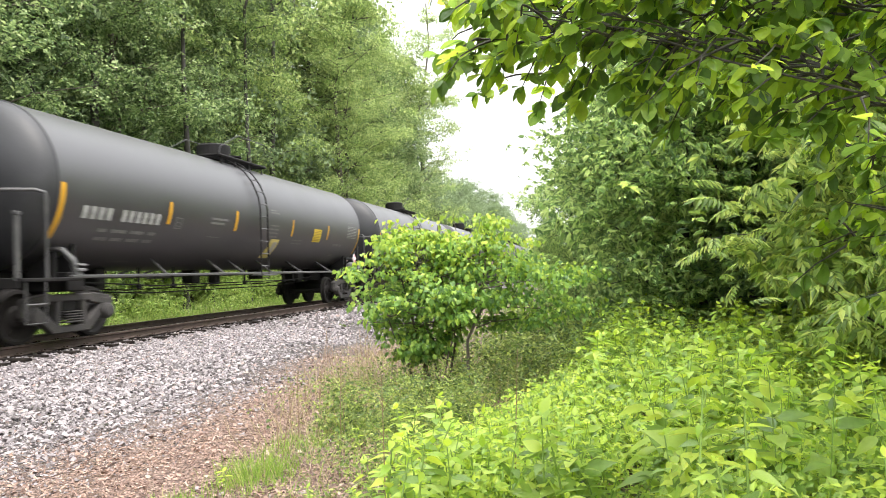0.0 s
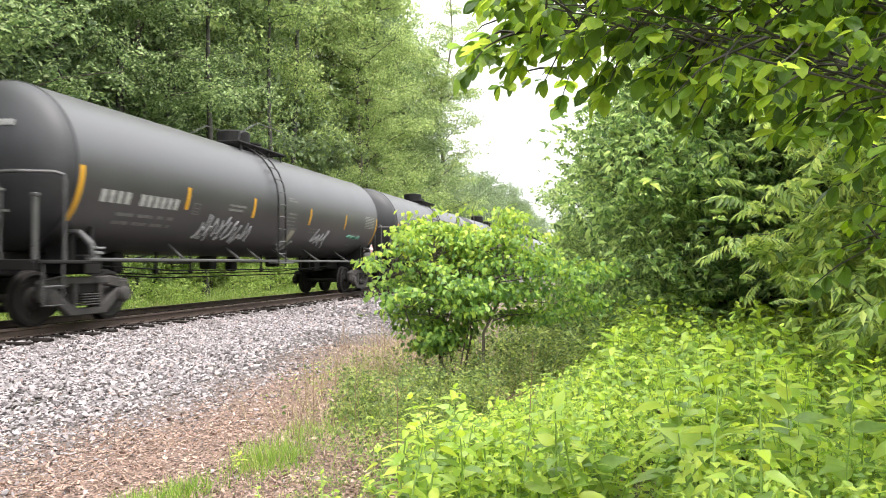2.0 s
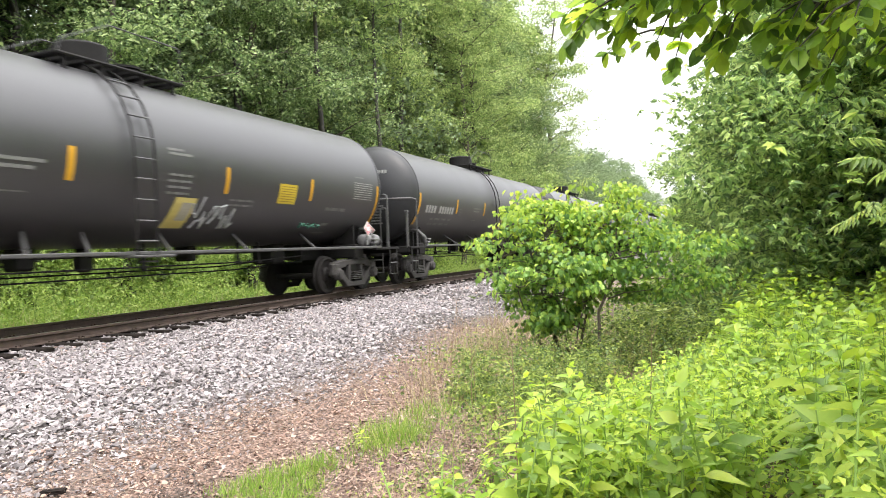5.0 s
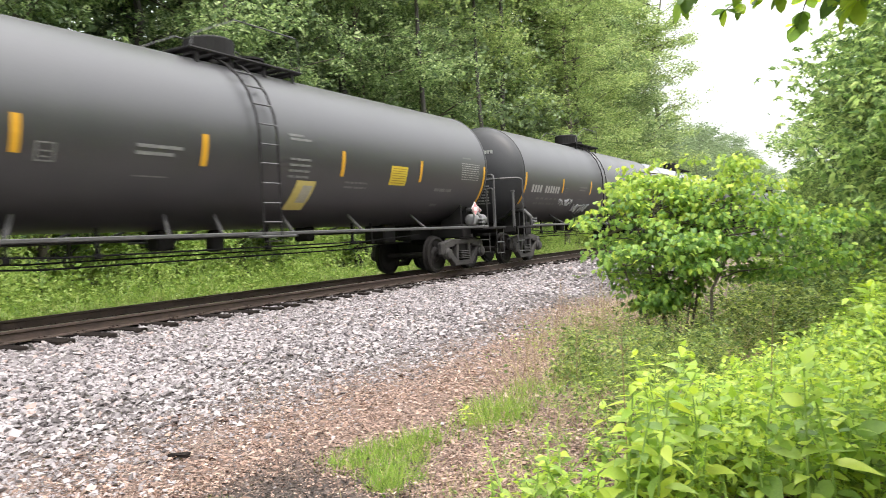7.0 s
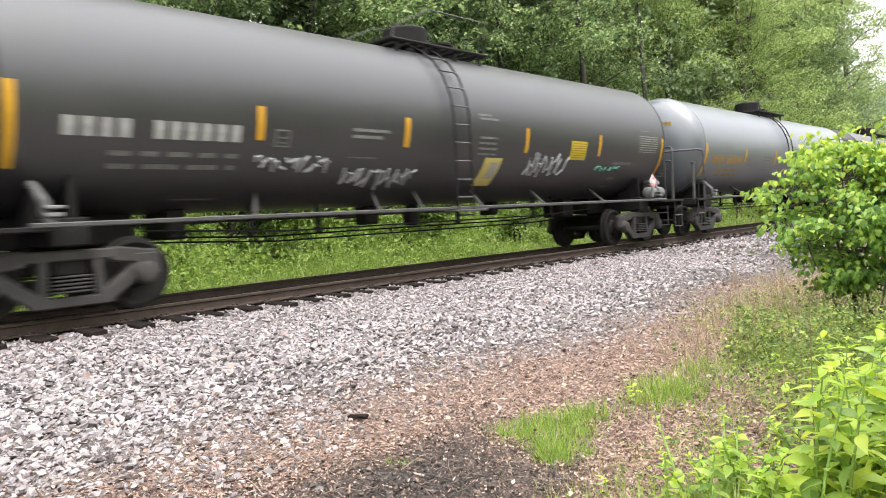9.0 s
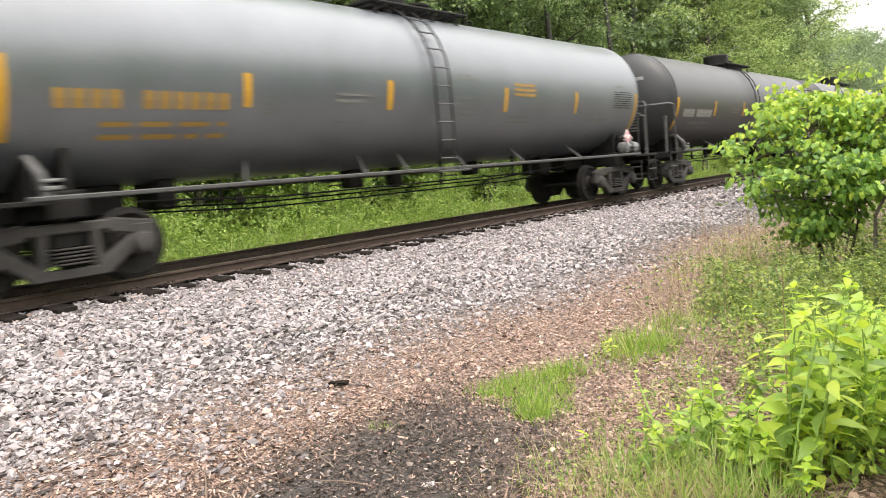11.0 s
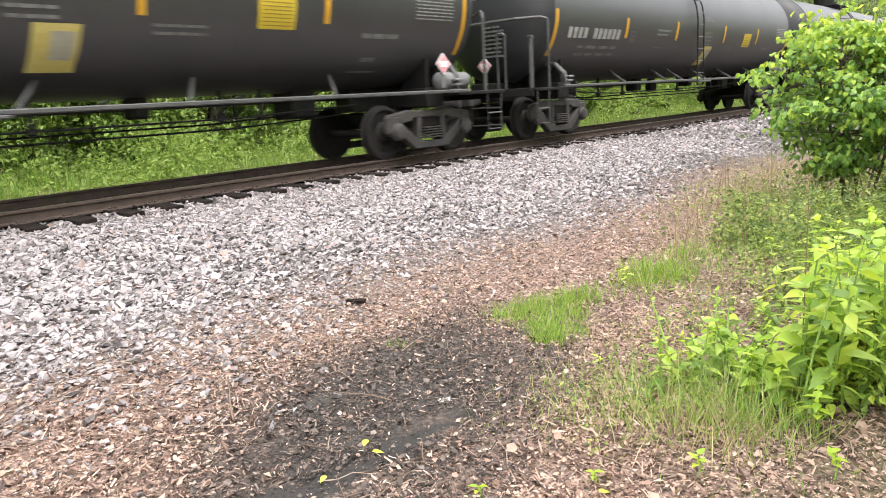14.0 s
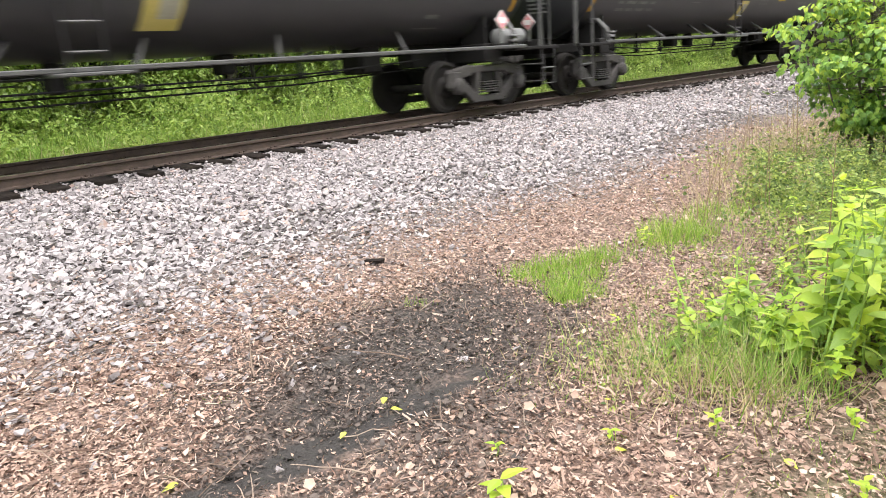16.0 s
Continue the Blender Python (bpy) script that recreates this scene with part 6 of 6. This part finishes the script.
def build_small_things():
    """Seedlings, dry stalks, fallen leaves and a dark bit of wood on the path."""
    rng = np.random.default_rng(113)
    young = fast_mesh("leaf", *LEAF, M_PLANTNEW)
    for x, y, h, pairs, s in ((7.97, 2.07, 0.12, 3, 0.085), (7.76, 2.3, 0.05, 2, 0.045), (8.73, 3.0, 0.12, 3, 0.05), (8.6, 3.3, 0.2, 5, 0.06), (6.95, 4.95, 0.16, 3, 0.06), (8.35, 2.8, 0.09, 3, 0.045), (8.05, 2.6, 0.06, 2, 0.04), (7.5, 3.6, 0.08, 2, 0.04), (8.85, 2.65, 0.1, 3, 0.045)):
        z = float(ground_z(np.array(x), np.array(y)))
        root = tagged(empty("seedling", pose(x, y, z)), "small yellow-green seedling on the leaf litter", "plant", group="seedlings on the path")
        under(new("stem", fast_mesh("stem", *tube(np.array([(0, 0, -0.02), (0.01, 0.005, h * 0.5), (0.0, 0.01, h)]), (0.004, 0.003, 0.002), 5), M_STEM, True)), root)
        for k in range(pairs):
            for d in (0, 1):
                ob = under(new("leaf", young), root)
                q = s * rng.uniform(0.8, 1.2)
                ob.matrix_basis = Matrix.Translation((0, 0, h * (0.4 + 0.6 * (k + 1) / pairs))) @ Matrix.Rotation(k * 1.57 + d * 3.14 + rng.normal(0, 0.3), 4, "Z") @ Matrix.Rotation(rng.uniform(0.0, 0.6), 4, "X") @ Matrix.Diagonal((q, q, q, 1))
    for x, y, h in ((6.9, 5.9, 0.55), (6.98, 6.1, 0.62), (6.7, 6.6, 0.7), (6.6, 7.0, 0.55), (7.2, 7.2, 0.9), (6.9, 8.2, 0.8), (6.4, 8.0, 0.6), (6.2, 8.8, 0.75), (7.1, 5.5, 0.6), (7.3, 6.2, 0.75), (7.32, 6.25, 0.5), (6.5, 7.4, 0.6), (6.6, 7.9, 0.7), (6.3, 8.4, 0.65), (6.75, 7.1, 0.5), (6.1, 9.2, 0.7), (6.4, 9.8, 0.8), (7.0, 7.6, 0.8), (8.42, 3.75, 0.95), (8.9, 4.6, 1.0)):
        z = float(ground_z(np.array(x), np.array(y)))
        root = tagged(empty("dry_stalk", pose(x, y, z)), "thin upright dry brown weed stalk", "stalk", group="dry stalks")
        lean = rng.normal(0, 0.07, 2)
        under(new("stem", fast_mesh("stem", *tube(np.array([(0, 0, -0.02), (lean[0] * 0.4, lean[1] * 0.4, h * 0.5), (lean[0], lean[1], h)]), (0.004, 0.003, 0.0015), 5), M_DRYSTEM, True)), root)
        for k in range(4):
            t, a = rng.uniform(0.5, 0.95), rng.uniform(0, 6.28)
            p = np.array((lean[0] * t, lean[1] * t, h * t))
            under(new("twig", fast_mesh("twig", *tube(np.array([p, p + np.array((math.cos(a) * 0.05, math.sin(a) * 0.05, 0.06))]), (0.002, 0.001), 4), M_DRYSTEM)), root)
    fallen = fast_mesh("fallen_leaf", *LEAF, M_YLEAF)
    for x, y, s in ((6.97, 1.48, 0.06), (7.19, 2.31, 0.05), (7.09, 2.37, 0.045), (7.16, 2.09, 0.04), (8.1, 2.55, 0.05), (8.4, 2.4, 0.045), (7.9, 2.85, 0.04), (8.6, 2.75, 0.05)):
        ob = tagged(new("fallen_leaf", fallen), "yellow fallen leaf lying on the mud", "leaf", group="fallen yellow leaves")
        ob.matrix_basis = Matrix.Translation((x, y, float(ground_z(np.array(x), np.array(y))) + 0.022)) @ Matrix.Rotation(rng.uniform(0, 6.28), 4, "Z") @ Matrix.Diagonal((s * 1.3, s, s, 1))
    bm = bmesh.new()
    box(bm, -0.075, 0.075, -0.02, 0.02, 0, 0.03, 0.006)
    for v in bm.verts:
        v.co += Vector((rng.normal(0, 0.008), rng.normal(0, 0.005), rng.normal(0, 0.003)))
    me = bpy.data.meshes.new("wood_chunk")
    bm.to_mesh(me)
    bm.free()
    me.materials.append(M_TIE)
    ob = tagged(new("wood_chunk", me), "dark splintered chunk of old tie wood", "wood")
    ob.matrix_basis = pose(5.45, 3.76, float(ground_z(np.array(5.45), np.array(3.76))) + 0.01, 4, -6, 20)
    sticks = fast_mesh("stick", *tube(bent(rng, (0, 0, 0), (0, 1, 0.02), 0.02, 0.04, 6), np.linspace(0.011, 0.006, 6), 5), M_TWIG, True)
    for x, y, s, a in ((6.5, 2.1, 0.55, 60), (6.9, 2.7, 0.4, 110), (7.6, 3.5, 0.35, 20), (6.2, 2.5, 0.35, 75), (7.45, 1.95, 0.3, 118), (5.9, 5.4, 0.4, 10), (8.2, 2.7, 0.35, 80), (7.5, 4.5, 0.3, 130)):
        ob = tagged(new("stick", sticks), "dry broken stick lying on the path", "stick", group="sticks on the path")
        ob.matrix_basis = Matrix.Translation((x, y, float(ground_z(np.array(x), np.array(y))) + 0.02)) @ Matrix.Rotation(radians(a), 4, "Z") @ Matrix.Diagonal((s, s, s, 1))


build_small_things()


def build_litter():
    rng = np.random.default_rng(101)
    n, extra, back = 210000, 100000, 24000
    x = np.concatenate([rng.uniform(3.8, 10.2, n), rng.uniform(5.9, 9.6, extra), rng.uniform(4.6, 12.5, back)])
    y = np.concatenate([0.7 + 13 * rng.uniform(0, 1, n) ** 1.5, rng.uniform(1.0, 4.3, extra), rng.uniform(-6, 0.3, back)])
    small = np.concatenate([np.ones(n), np.full(extra, 0.6), np.full(back, 1.5)])
    n += extra + back
    lo = 5.15 + 0.35 * np.sin(y * 0.9) - 0.02 * y
    keep = rng.uniform(0, 1, n) < np.clip((x - lo) / 1.6 + 0.3, 0.03, 1) * np.where(x > 8.2, 0.7, 1)
    x, y, small = x[keep], y[keep], small[keep]
    n = len(x)
    a = radians(18)
    u = ((x - 6.85) * math.cos(a) + (y - 2.8) * math.sin(a)) / 0.7
    w = (-(x - 6.85) * math.sin(a) + (y - 2.8) * math.cos(a)) / 1.35
    wet = np.hypot(u, w) + rng.normal(0, 0.28, n) + 0.18 * np.sin(7 * x + 3 * y) < 1.1
    wet &= rng.uniform(0, 1, n) < 0.94
    # the rut is swept bare
    a = radians(-10)
    u = ((x - 7.17 - 0.03 * np.sin(4 * y)) * math.cos(a) + (y - 2.05) * math.sin(a)) / 0.085
    w = (-(x - 7.17) * math.sin(a) + (y - 2.05) * math.cos(a)) / 1.0
    rut = (np.hypot(u, w) + 0.3 * np.sin(9 * y) + rng.normal(0, 0.15, n) < 1) & (rng.uniform(0, 1, n) < 0.88)
    P = np.column_stack([x, y, ground_z(x, y) + rng.uniform(0.0, 0.022, n)])
    L = np.minimum(0.02 * np.exp(rng.normal(0, 0.45, n)), 0.038) * np.where(wet, 0.85, 1) * small
    S = np.column_stack([L * rng.uniform(0.3, 1.3, n), L, L * rng.uniform(0.4, 1.6, n)])
    R = random_turns(rng, n, 0.38)
    flakes = [LEAF_LOW, DIAMOND, (np.array([(-0.13, 0, 0), (0.13, 0.05, 0.05), (0.08, 1.7, 0.1), (-0.1, 1.5, 0)]), np.array([(0, 1, 2), (0, 2, 3)])), (np.array([(-0.4, 0, 0), (0.3, -0.1, 0.1), (0.5, 0.6, 0), (0.1, 1, 0.2), (-0.5, 0.7, 0.1)]), np.array([(0, 1, 2), (0, 2, 4), (2, 3, 4)]))]
    kind = rng.choice(4, n, p=(0.22, 0.18, 0.4, 0.2))
    thin = ~rut
    root = tagged(new("leaf_litter"), "dry pinkish-brown leaf litter and bark bits over the path", "leaf litter", kind="stuff")
    for sel, m, nm in ((~wet & ~rut, M_LITTER, "dry_leaves"), (wet & thin, M_MUDLEAF, "wet_leaves")):
        v, f = merged([scattered(flakes[q], P[sel & (kind == q)], R[sel & (kind == q)], S[sel & (kind == q)]) for q in range(4)])
        under(new(nm, fast_mesh(nm, v, f, m)), root)
    # larger curled leaves close by
    k = 1900
    px, py = rng.uniform(5.4, 9.8, k), 0.9 + 4.2 * rng.uniform(0, 1, k) ** 1.3
    ok = (px < 8.4) | (py < 3.0)
    px, py = px[ok], py[ok]
    k = len(px)
    q = np.minimum(0.023 * np.exp(rng.normal(0, 0.35, k)), 0.048)
    q = np.where(np.hypot((px - 6.95) / 0.75, (py - 2.65) / 1.15) < 1, q * 0.5, q)
    v, f = scattered(ovate_leaf(0.3, 0.5, 0.9, (0.0, 0.3, 0.7, 1.0), (0.0, 0.9, 0.8, 0.0)), np.column_stack([px, py, ground_z(px, py) + 0.02]), random_turns(rng, k, 0.5), q)
    under(new("curled_leaves", fast_mesh("curled_leaves", v, f, M_LITTER)), root)
    # twigs
    k = 900
    out = []
    for _ in range(k):
        px, py = rng.uniform(5.2, 9.0), 0.9 + 7 * rng.uniform() ** 1.5
        if math.hypot((px - 6.95) / 0.75, (py - 2.65) / 1.15) < 1 and rng.uniform() < 0.7:
            continue
        ln, h = rng.uniform(0.06, 0.32), rng.uniform(0, math.pi)
        pz = float(ground_z(np.array(px), np.array(py))) + 0.015
        out.append(tube(bent(rng, (px, py, pz), (px + ln * math.cos(h), py + ln * math.sin(h), pz + rng.uniform(0, 0.02)), 0.01, 0.06, 4), np.linspace(0.003, 0.0015, 4), 4))
    v, f = merged(out)
    tagged(new("twigs", fast_mesh("twigs", v, f, M_TWIG)), "scattered dry twigs on the path", "twigs", kind="stuff")


build_litter()


# ---- what moves ----
def motions():
    times = [0.5 * k for k in range(33)]
    steps = [k / 15 for k in range(241)]
    for n, car in CARS.items():
        walk(car, [(t, car_pose(n, t)) for t in times])
        for truck in car.children:
            if not truck.name.startswith("truck"):
                continue
            for w in truck.children:
                if w.name.startswith("wheelset"):
                    at = w.matrix_basis.translation.copy()
                    walk(w, [(t, Matrix.Translation(at) @ Matrix.Rotation((train_s(0) - train_s(t)) / WHEEL_R, 4, "X")) for t in steps])


motions()
